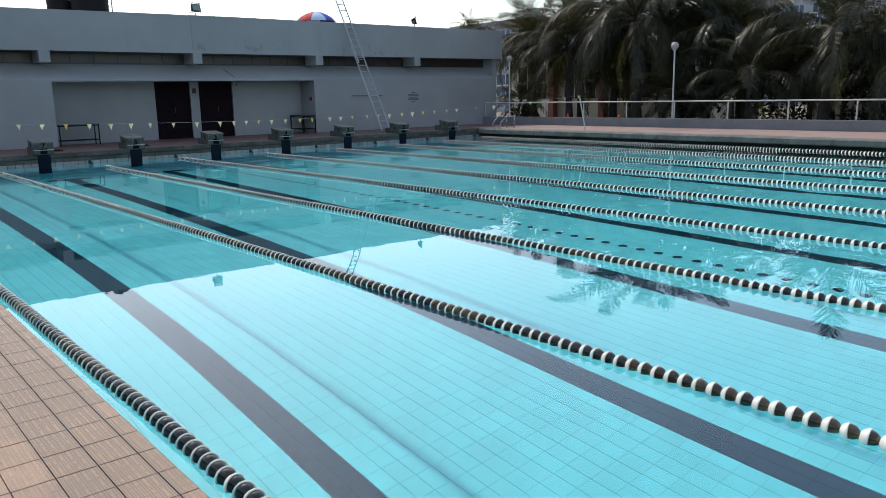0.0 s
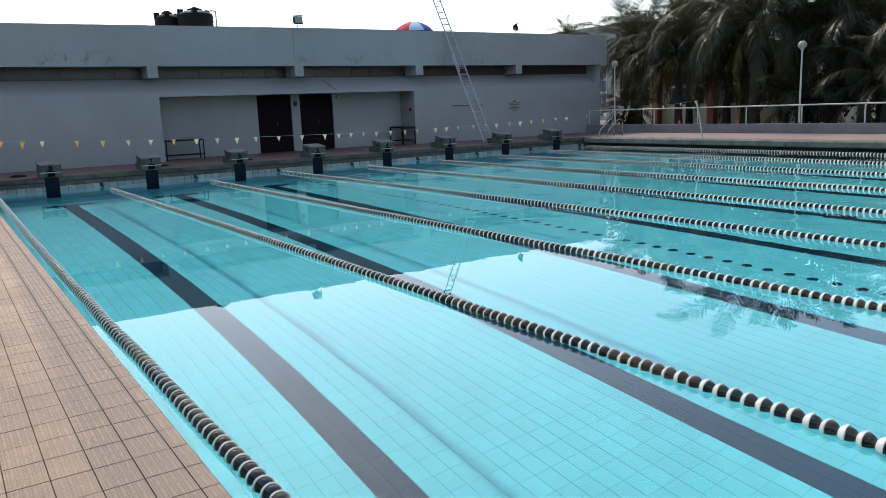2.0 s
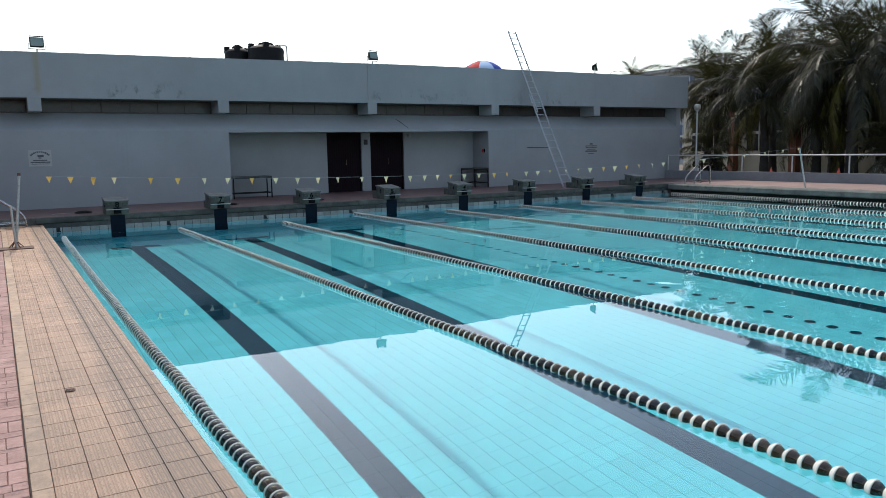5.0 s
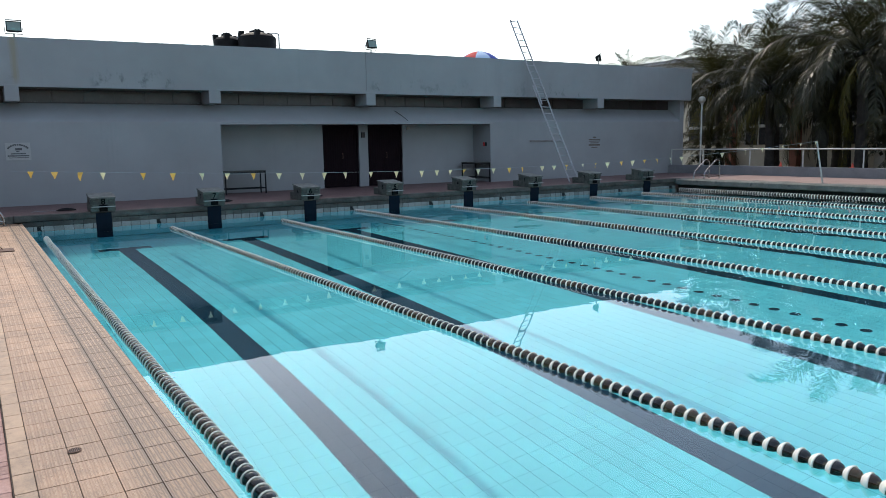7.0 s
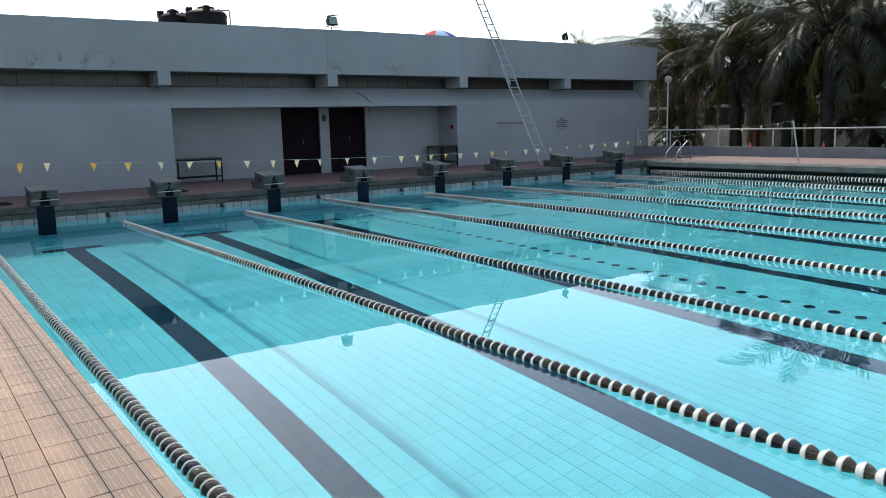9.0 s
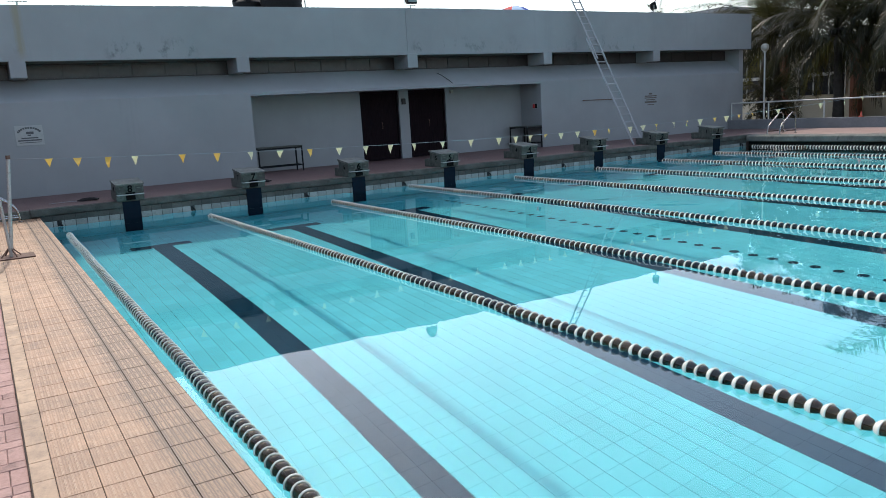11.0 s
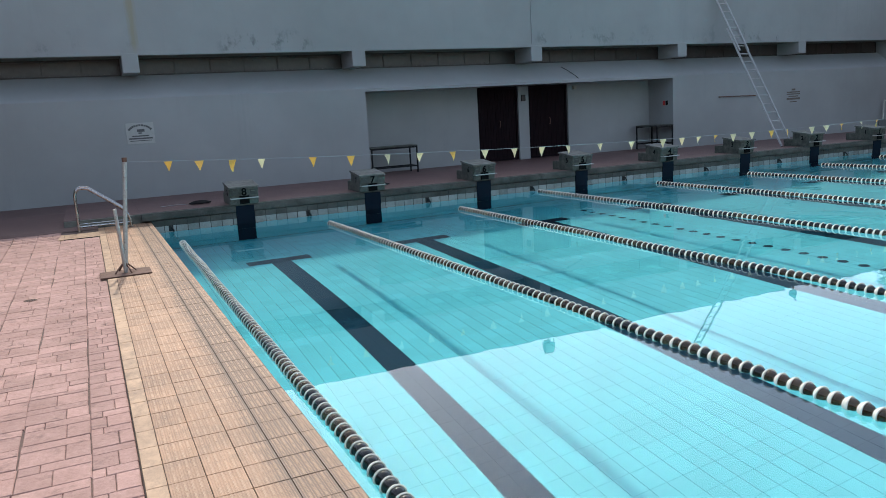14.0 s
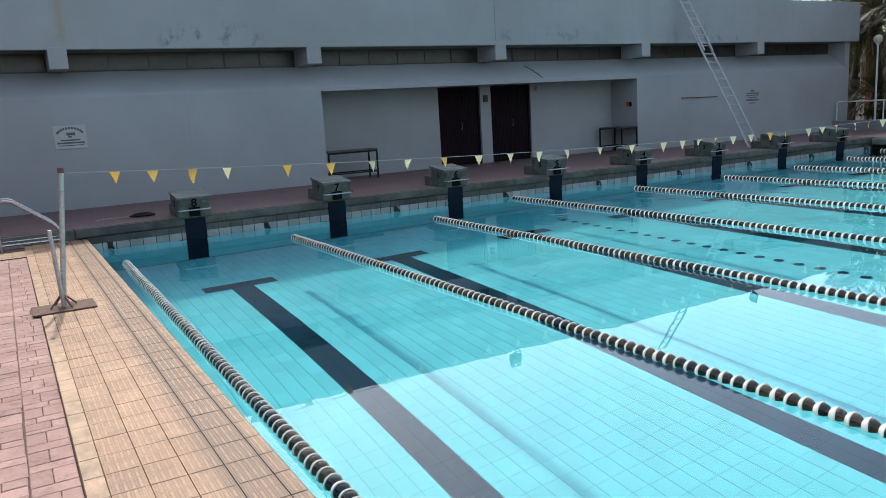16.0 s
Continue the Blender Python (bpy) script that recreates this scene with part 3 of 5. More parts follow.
for k, x in enumerate(BAYS):
    tagged(new(f"beam_{k + 1}", mesh_of("beam", B(x - 0.165, x + 0.165, PARAPET_Y - 0.008, 4.19, 3.0, 3.4, bevel=0.012), M_WALL)), "painted concrete beam end under the parapet", "beam", "beam ends", "structure")
edges = BAYS + [BUILD_X1 - 0.25]
for k, (xa, xb) in enumerate(zip(edges, edges[1:])):
    xa, xb = xa + 0.17, xb - (0.17 if k < len(edges) - 2 else 0.02)
    win = thing(f"window_{k + 1}", ((xa + xb) / 2, 3.80, 2.999), "dusty dark strip window in brown frames under the parapet", "window", "strip windows", "structure")
    w = xb - xa
    bm = bmesh.new()
    box(bm, -w / 2, w / 2, -0.03, 0.03, 0, 0.03), box(bm, -w / 2, w / 2, -0.03, 0.03, 0.33, 0.358)
    part("window_frame", bm, M_FRAME, win)
    m = 6
    for j in range(m + 1):
        x = -w / 2 + 0.015 + (w - 0.03) * j / m
        part("mullion", B(x - 0.014, x + 0.014, -0.026, 0.026, 0.031, 0.329), M_FRAME, win)
    for j in range(m):
        x = -w / 2 + 0.015 + (w - 0.03) * (j + 0.5) / m
        part("pane", B(x - w / m / 2 + 0.018, x + w / m / 2 - 0.018, -0.006, 0.002, 0.033, 0.327), M_GLASS, win)
for k, (xa, xb) in enumerate(D):
    door = thing(f"door_{k + 1}", (xa, BACK_Y + 0.06, DECK_Z), "dark maroon ribbed steel door in the recess", "door", "doors", "structure")
    w, h = xb - xa, REC_Z - DECK_Z
    bm = bmesh.new()
    box(bm, 0.002, 0.05, 0, 0.08, 0, h), box(bm, w - 0.05, w - 0.002, 0, 0.08, 0, h), box(bm, 0.05, w - 0.05, 0, 0.08, h - 0.05, h)
    part("door_frame", bm, M_DOOR, door)
    for s in range(2):
        x0 = 0.055 + s * (w - 0.11) / 2
        bm = B(x0, x0 + (w - 0.12) / 2, 0.03, 0.06, 0.01, h - 0.055)
        for j in range(7):
            xx = x0 + 0.03 + j * (w - 0.18) / 2 / 6.6
            box(bm, xx, xx + 0.022, 0.016, 0.03, 0.05, h - 0.1)
        part("door_leaf", bm, M_DOOR, door)
    part("door_handle", T([(w / 2 + 0.07, 0.028, 0.95), (w / 2 + 0.07, -0.02, 0.95), (w / 2 + 0.07, -0.02, 1.12), (w / 2 + 0.07, 0.028, 1.12)], 0.008, 8), M_RUST, door, "dark metal handle")

# ---- starting blocks ----
NUMBERS = "87654321"
BW = 0.52
BLOCK_0 = 0.29


def starting_block(number, x):
    blk = thing("starting_block", (x, POOL_Y1 + 0.05, 0.352), f"stained grey-green starting block numbered {number} with a step behind it", "starting block", "starting blocks")
    blk.location.z = 0.358
    bm = bmesh.new()
    vs = []
    for dx in (-BW / 2, BW / 2):
        vs.append([bm.verts.new((dx, y, z)) for y, z in ((-0.10, 0), (-0.14, 0.30), (0.42, 0.37), (0.42, 0))])
    for j in range(4):
        bm.faces.new((vs[0][j], vs[0][(j + 1) % 4], vs[1][(j + 1) % 4], vs[1][j]))
    bm.faces.new(vs[0]), bm.faces.new(vs[1][::-1])
    bmesh.ops.bevel(bm, geom=list(bm.edges), offset=0.012, segments=2, affect="EDGES")
    body = part("body", bm, M_BLOCK, blk)
    bm = bmesh.new()
    vs = []
    for dx in (-BW / 2 - 0.012, BW / 2 + 0.012):
        vs.append([bm.verts.new((dx, y, z)) for y, z in ((-0.16, 0.303), (-0.16, 0.332), (0.44, 0.405), (0.44, 0.374))])
    for j in range(4):
        bm.faces.new((vs[0][j], vs[0][(j + 1) % 4], vs[1][(j + 1) % 4], vs[1][j]))
    bm.faces.new(vs[0]), bm.faces.new(vs[1][::-1])
    part("top_plate", bm, M_BLOCKTOP, blk, "rough pale worn top")
    part("step", B(-BW / 2 + 0.02, BW / 2 - 0.02, 0.422, 0.72, 0, 0.19, bevel=0.012), M_BLOCK, blk)
    bar = [(-0.25, -0.115, 0.12), (-0.25, -0.20, 0.12), (0.25, -0.20, 0.12), (0.25, -0.115, 0.12)]
    part("grip_bar", T(bar, 0.011, 8), M_GALV, blk, "worn steel backstroke grip bar")
    for sx in (-1, 1):
        part("painted_mark", B(sx * 0.17 - 0.065, sx * 0.17 + 0.065, -0.1425, -0.128, 0.175, 0.275), M_SLIMETILE, blk, "dark painted square beside the number")
        part("painted_bar", B(sx * 0.165 - 0.035, sx * 0.165 + 0.035, -0.1465, -0.143, 0.232, 0.250), M_BLOCK, blk, "short pale painted bar")
    # no recess is cut: a flat black box gives the niche its inner shade
    part("niche", B(-0.085, 0.085, -0.152, -0.118, 0.012, 0.16), M_DARKINK, blk, "black patch painted for the dark niche below the number")
    for sx, size in ((0.0, 0.19),):
        me = text_mesh(number, size)
        me.materials.append(M_DARKINK)
        w = part("number", me, M_DARKINK, blk, "black painted number")
        w.matrix_basis = pose(sx, -0.1395, 0.225, 7.5, 0, 0)
    me = text_mesh(number, 0.15)
    me.materials.append(M_DARKINK)
    w = part("number", me, M_DARKINK, blk, "black painted number")
    w.matrix_basis = pose(-BW / 2 - 0.001, 0.10, 0.22, 0, 0, -90)
    return blk


for k in range(8):
    starting_block(NUMBERS[k], BLOCK_0 + LANE * k)
    # black tiled target on the end wall below the block
    x = BLOCK_0 + LANE * k
    tgt = thing("wall_target", (x, POOL_Y1 - 0.004, 0), "black tiled target on the pool wall below a starting block", "lane marking", "wall targets", "structure")
    part("stripe", B(-0.165, 0.165, -0.012, 0.0, floor_z(0) + 0.02, 0.098), M_TARGETBLACK, tgt)
    part("upper_stripe", B(-0.165, 0.165, -0.030, -0.012, 0.099, 0.335), M_TARGETBLACK, tgt)
    part("crossbar", B(-0.30, 0.30, -0.036, -0.0125, -0.055, -0.012), M_TARGETBLACK, tgt)

# ---- lane ropes ----
NEAR = POOL_Y0 + 0.5
PITCH = 0.0948
ENDS = [-2.1, -1.85, -1.95, -0.75, -1.6, -1.8, -1.75, -1.5, -0.9]


def turned(name, prof, seg, mat):
    """A piece turned round the rope's own direction."""
    bm = bmesh.new()
    lathe(bm, prof, seg)
    bmesh.ops.rotate(bm, verts=bm.verts, matrix=Matrix.Rotation(radians(90), 3, "X"))
    return mesh_of(name, bm, mat, True)


def disc_mesh():
    """A white cup that holds the far half of a float, with a thick rim."""
    outer = [(0.0535 * math.sin(radians(a)), -0.0530 * math.cos(radians(a))) for a in (30, 42, 54, 68)]
    inner = [(0.0490 * math.sin(radians(a)), -0.0490 * math.cos(radians(a))) for a in (76, 52, 30)]
    rim = [(0.0550, -0.012), (0.0568, -0.004), (0.0530, -0.0005), (0.0478, -0.003)]
    return turned("white_disc", [(0.010, -0.0462)] + outer + rim + inner, 14, M_WHITEFLOAT)


def float_mesh(name, mat):
    """A round smoky ball."""
    ball = [(0.0475 * math.sin(radians(a)), -0.0475 * math.cos(radians(a))) for a in range(12, 180, 12)]
    return turned(name, ball, 16, mat)


ME_DISC, ME_DARK, ME_BROWN = disc_mesh(), float_mesh("dark_float", M_DARKFLOAT), float_mesh("brown_float", M_BROWNFLOAT)


def lane_rope(k):
    x = ROPE_0 + LANE * k
    rope = thing("lane_rope", (x, 0, 0.010), "floating lane rope of white discs and dark glossy floats", "lane rope", "lane ropes")
    rnd = random.Random(40 + k)
    y1, y0 = ENDS[k], NEAR
    bow = [0.09, -0.05, 0.05, -0.04, 0.05, 0.03, -0.04, 0.03, 0.0][k]

    def at(y):
        u = (y - y0) / (y1 - y0)
        return Vector((-bow * math.sin(math.pi * u) + 0.012 * noise.noise((y * 0.8, k, 0)), y, 0.004 * noise.noise((y * 1.7, k, 5))))
    pts = [tuple(at(y1 + (y0 - y1) * i / 60)) for i in range(61)]
    part("cable", T([(0, POOL_Y1 - 0.02, -0.09)] + pts + [(0, POOL_Y0 + 0.02, -0.09)], 0.003, 6), M_RUST, rope, "thin wire cable")
    discs, darks, browns = [], [], []
    i, y = 0, y1
    brown_run = 0
    while y > y0 + 0.3:
        a = Matrix.Translation(at(y)) @ pose(0, 0, 0, rnd.uniform(-7, 7), rnd.uniform(0, 360), rnd.uniform(-8, 8))
        discs.append(a)
        b = Matrix.Translation(at(y)) @ pose(0, 0, 0, rnd.uniform(-3, 3), rnd.uniform(0, 360), rnd.uniform(-3, 3))
        if brown_run == 0 and rnd.random() < (0.15 if k < 3 else 0.05):
            brown_run = rnd.randint(3, 9)
        (browns if brown_run else darks).append(b)
        brown_run = max(0, brown_run - 1)
        y -= PITCH
    for me, places in ((ME_DISC, discs), (ME_DARK, darks), (ME_BROWN, browns)):
        for m in places:
            o = new(me.name, me)
            o.parent = rope
            o.matrix_basis = m
    hook = thing("rope_anchor", (x, POOL_Y1 - 0.005, 0.06), "dark rusty anchor hook on the pool end wall", "anchor hook", "rope anchors")
    part("plate", B(-0.04, 0.04, -0.014, -0.006, -0.05, 0.05), M_SHADEGRIME, hook)
    part("hook", T(bend((0.0, -0.01, 0.03), (0.0, -0.10, 0.04), (0.04, -0.07, -0.05)), 0.016, 8), M_SHADEGRIME, hook)


for k in range(9):
    lane_rope(k)

# ---- flag line ----
FLAG_A, FLAG_B = Vector((-1.86, -5.31, 1.46)), Vector((19.38, -5.62, 1.62))


def string_at(u):
    p = FLAG_A.lerp(FLAG_B, u)
    p.z -= 0.34 * 4 * u * (1 - u)
    return p


def flag_stand(at, top, label, bare=False):
    st = thing("flag_stand", at, label, "flag stand", "flag stands")
    h = top.z - at[2]
    d = top - Vector(at)
    if bare:
        part("pole", T([(0, 0, 0.0), (d.x, d.y, d.z)], 0.024, 12), M_RAIL, st)
        part("cap", T([(d.x, d.y, d.z + 0.001), (d.x, d.y, d.z + 0.03)], 0.027, 12), M_RUST, st)
        return st
    part("base_plate", B(-0.27, 0.27, -0.2, 0.2, 0.0, 0.016, bevel=0.004), M_RUST, st, "flat rusty steel plate")
    part("pole", T([(0, 0, 0.016), (d.x, d.y, d.z)], 0.024, 12), M_GALV, st, "worn flaking grey pipe")
    part("cap", T([(d.x, d.y, d.z + 0.001), (d.x, d.y, d.z + 0.05)], 0.028, 12), M_RUST, st)
    for a in range(4):
        c, s = math.cos(a * math.pi / 2 + 0.5), math.sin(a * math.pi / 2 + 0.5)
        part("brace", T([(0.13 * c, 0.13 * s, 0.022), (0.018 * c, 0.018 * s, 0.13)], 0.009, 6), M_RUST, st)
    part("short_pipe", T([(0.0, -0.03, 0.02), (-0.03, -0.05, 0.75)], 0.02, 10), M_GALV, st, "short leaning grey pipe")
    return st


flag_stand((-2.0, -5.32, LEDGE_Z), FLAG_A, "worn grey pipe flag stand on a rusty plate on the ledge")
flag_stand((19.63, -5.71, RIGHT_Z), FLAG_B, "leaning white pipe flag pole on the far deck", True)
line = thing("flag_line", tuple(FLAG_A), "cord of small yellow pennants stretched over the pool", "pennant line")
part("cord", T([tuple(string_at(i / 40) - FLAG_A) for i in range(41)], 0.004, 5), M_STRING, line)
rnd = random.Random(7)
XS = [-1.40, -1.06, -0.68, -0.34, 0.29, 0.78, 1.27, 1.73, 2.20, 2.69, 3.15, 3.60, 4.03, 4.59, 5.17, 5.76, 6.13, 6.47, 6.82, 7.18, 7.58, 8.01, 8.37, 8.94, 9.29, 9.67, 10.16, 10.58, 10.96, 11.41, 11.80, 12.21, 12.64, 13.13, 13.55]
while XS[-1] < 18.6:
    XS.append(XS[-1] + rnd.uniform(0.7, 1.1))
for i, fx in enumerate(XS):
    p = string_at((fx - FLAG_A.x) / (FLAG_B.x - FLAG_A.x)) - FLAG_A
    bm = bmesh.new()
    w, h = rnd.uniform(0.038, 0.052), rnd.uniform(0.11, 0.14)
    curl, tw = rnd.uniform(-0.03, 0.03), rnd.uniform(-0.9, 0.9)
    rows = []
    for j in range(5):
        s = j / 4
        ww = w * (1 - s) + 0.004
        rows.append([bm.verts.new((q * ww * math.cos(tw * s), q * ww * math.sin(tw * s) + curl * math.sin(2.4 * s) + 0.008 * q * s, -0.003 - h * s)) for q in (-1, 0, 1)])
    for a, b in zip(rows, rows[1:]):
        for q in range(2):
            bm.faces.new((a[q], a[q + 1], b[q + 1], b[q]))
    bmesh.ops.solidify(bm, geom=list(bm.faces), thickness=0.002)
    pale = i == 3 or rnd.random() < (0.0 if fx < 1 else 0.6 if fx < 13 else 1.0)
    ob = part("pennant", bm, M_PALEFLAG if pale else M_YELLOW, line, "faded pale pennant" if pale else "")
    ob.matrix_basis = pose(*p, 0, 0, rnd.uniform(-50, 30))


# ---- grab rails ----
def grab_rail(at, turn, label, h=1.0):
    grab = thing("grab_rail", at, label, "grab rail", "grab rails", turn=turn)
    for y in (-0.22, 0.22):
        pts = [(0, y, 0), (0, y, 0.5 * h)] + bend((0, y, 0.5 * h), (-0.02, y, 0.78 * h), (0.22, y, 0.69 * h), 9) + bend((0.60, y, 0.40 * h), (0.80, y, 0.26 * h), (0.80, y, 0.10), 7) + [(0.81, y, 0.0)]
        part("handrail", T(pts, 0.022, 12), M_STEEL, grab)
        part("bottom_tube", T([(0, y, 0.085), (0.81, y, 0.085)], 0.018, 10), M_STEEL, grab)
        for x in (0.0, 0.81):
            part("floor_flange", T([(x, y, 0.0), (x, y, 0.012)], 0.045, 14), M_STEEL, grab)
    return grab


grab_rail((-2.49, -0.55, LEDGE_Z + 0.006), 0, "bent stainless steel grab rail standing at the ledge corner")
grab_rail((20.22, -1.30, RIGHT_Z + 0.004), 180, "bent stainless steel grab rail on the far deck", 0.92)

# ---- far side: low wall, rail, lamps ----
solid("wall_east_low", B(22.78, 23.0, -45.0, 3.05, -0.2, 0.70, bevel=0.012), M_LOWWALL, "low grey concrete wall under the railing", "low wall", "structure")
rail = thing("railing", (22.89, 0.0, 0.70), "white painted steel pipe railing on the low wall", "railing")
ys = [3.0 - 0.02] + [1.37 - 2.16 * k for k in range(20)]
for y in ys:
    p = part("post", T([(0, y, 0.0), (0, y, 0.61)], 0.024, 10), M_RAIL, rail)
for a, b in zip(ys, ys[1:]):
    part("top_rail", T([(0, a, 0.63), (0, b, 0.63)], 0.026, 10), M_RAIL, rail)


def street_lamp(at, h):
    lamp = thing("garden_lamp", at, "slim white lamp post with a round milky globe", "lamp post", "lamp posts")
    part("pole", T([(0, 0, 0), (0, 0, h - 0.28)], 0.036, 12, r_end=0.028), M_RAIL, lamp)
    part("collar", T([(0, 0, h - 0.30), (0, 0, h - 0.24)], 0.06, 12), M_RAIL, lamp)
    bm = bmesh.new()
    bmesh.ops.create_uvsphere(bm, u_segments=20, v_segments=14, radius=0.145, matrix=Matrix.Translation((0, 0, h - 0.13)))
    part("globe", bm, M_GLOBE, lamp, "milky glass globe", True)


street_lamp((23.06, -7.08, 0.02), 3.46)
street_lamp((23.5, 2.0, 0.02), 3.44)
for y in (-4.75, -2.1):
    cone = thing("traffic_cone", (22.88, y, 0.702), "small faded orange-red plastic cone on the low wall", "traffic cone", "cones")
    part("base", B(-0.06, 0.06, -0.06, 0.06, 0, 0.014, bevel=0.004), M_CONE, cone)
    bm = bmesh.new()
    lathe(bm, [(0.048, 0.014), (0.034, 0.08), (0.014, 0.17), (0.0, 0.175)], 14)
    part("body", bm, M_CONE, cone, "", True)

# ---- palms ----


def frond_mesh(name, length, rise, droop, seed, mat, hang=1.0, dense=0.032):
    """A feather leaf along +x from the crown: a bending midrib with hanging leaflets on both sides."""
    rnd = random.Random(seed)
    verts, faces = [], []
    n = 26
    pts, ang, p = [], rise, Vector((0, 0, 0))
    for i in range(n + 1):
        pts.append((p.copy(), ang))
        p = p + Vector((math.cos(ang), 0, math.sin(ang))) * (length / n)
        ang -= droop / n * (0.5 + 1.2 * i / n)

    def at(s):
        k = min(n - 1, int(s * n))
        f = s * n - k
        return pts[k][0].lerp(pts[k + 1][0], f), pts[k][1]
    for k in range(n):
        for q in range(3):
            a0, a1 = 2.1 * q, 2.1 * (q + 1)
            r0, r1 = 0.03 * (1 - k / n) + 0.004, 0.03 * (1 - (k + 1) / n) + 0.004
            i0 = len(verts)
            for (c, _), r, a in ((pts[k], r0, a0), (pts[k], r0, a1), (pts[k + 1], r1, a1), (pts[k + 1], r1, a0)):
                verts.append((c.x, c.y + r * math.cos(a), c.z + r * math.sin(a)))
            faces.append((i0, i0 + 1, i0 + 2, i0 + 3))
    s = 0.14
    while s < 1.0:
        c, a = at(s)
        ahead = Vector((math.cos(a), 0, math.sin(a)))
        up = Vector((-math.sin(a), 0, math.cos(a)))
        ll = length * 0.24 * (math.sin(math.pi * min(1, s * 0.80 + 0.16)) ** 0.55) * rnd.uniform(0.8, 1.12)
        for side in (-1, 1):
            if rnd.random() < 0.06:
                continue
            out = (Vector((0, side, 0)) * rnd.uniform(0.50, 0.75) + ahead * rnd.uniform(0.45, 0.80) + up * rnd.uniform(0.0, 0.25)).normalized()
            wid = (ahead * 0.8 + Vector((0, side, 0)) * rnd.uniform(-0.5, 0.5)) * rnd.uniform(0.011, 0.020)
            p1 = c + out * ll * 0.25
            d2 = (out + Vector((0, 0, -rnd.uniform(0.6, 1.5) * hang))).normalized()
            p2 = p1 + d2 * ll * 0.35
            d3 = (out * (1.25 - 0.9 * min(1.0, hang)) + Vector((0, 0, -rnd.uniform(0.9, 2.2) * hang))).normalized()
            p3 = p2 + d3 * ll * 0.42
            i0 = len(verts)
            for q, w in ((c, 0.6), (p1, 1.0), (p2, 0.85), (p3, 0.1)):
                verts += [tuple(q - wid * w), tuple(q + wid * w)]
            faces += [(i0 + j, i0 + j + 1, i0 + j + 3, i0 + j + 2) for j in (0, 2, 4)]
        s += dense / length * rnd.uniform(0.75, 1.25)
    me = bpy.data.meshes.new(name)
    me.from_pydata(verts, [], faces)
    me.materials.append(mat)
    return me


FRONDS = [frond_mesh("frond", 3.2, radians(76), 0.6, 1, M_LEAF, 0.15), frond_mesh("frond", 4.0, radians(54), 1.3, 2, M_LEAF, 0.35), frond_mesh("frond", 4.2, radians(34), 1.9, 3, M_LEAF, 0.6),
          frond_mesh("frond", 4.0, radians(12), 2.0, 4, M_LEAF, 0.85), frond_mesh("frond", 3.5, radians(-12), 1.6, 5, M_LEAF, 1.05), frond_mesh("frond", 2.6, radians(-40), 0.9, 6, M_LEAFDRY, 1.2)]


bm = bmesh.new()
lathe(bm, [(0.0, -0.15), (0.08, -0.12), (0.125, -0.03), (0.12, 0.05), (0.07, 0.12), (0.0, 0.14)], 12)
ME_NUT = mesh_of("coconut", bm, M_BUSH, True)


def palm(at, height, size, seed, lean=(0.0, 0.0), dry=1):
    rnd = random.Random(seed)
    tree = thing("palm_tree", at, "dark green coconut palm with long drooping fronds", "palm tree", "palms")
    pts = [(lean[0] * (k / 10) ** 2, lean[1] * (k / 10) ** 2, height * k / 10) for k in range(11)]
    bm = bmesh.new()
    seg, rings = 12, []
    steps = 40
    for i in range(steps + 1):
        k = i / steps
        r = (0.19 - 0.06 * k + (0.08 * (1 - k) ** 8)) * size * (1.0 if i % 2 else 0.93)
        rings.append([bm.verts.new((lean[0] * k * k + r * math.cos(6.283 * j / seg), lean[1] * k * k + r * math.sin(6.283 * j / seg), height * k)) for j in range(seg)])
    for a, b in zip(rings, rings[1:]):
        for j in range(seg):
            bm.faces.new((a[j], a[(j + 1) % seg], b[(j + 1) % seg], b[j]))
    part("trunk", bm, M_BARK, tree, "grey ringed trunk", True)
    for j in range(5 if height > 3 else 0):
        a = j * 2.4
        o = new("coconut", ME_NUT)
        o.parent = tree
        o.matrix_basis = pose(lean[0] + 0.2 * math.cos(a), lean[1] + 0.2 * math.sin(a), height - 0.2 + 0.05 * (j % 3))
    layers = [(0, 4), (1, 5), (2, 6), (3, 5), (4, 4), (5, dry)]
    for v, count in layers:
        for j in range(count):
            az = 360.0 * (j + rnd.uniform(-0.25, 0.25)) / max(1, count) + 37 * v
            o = new("frond", FRONDS[v])
            o.parent = tree
            s = size * rnd.uniform(0.85, 1.12)
            o.matrix_basis = pose(lean[0], lean[1], height - 0.05 * v, rnd.uniform(-18, 18), rnd.uniform(-9, 9), az) @ Matrix.Scale(s, 4)
    return tree


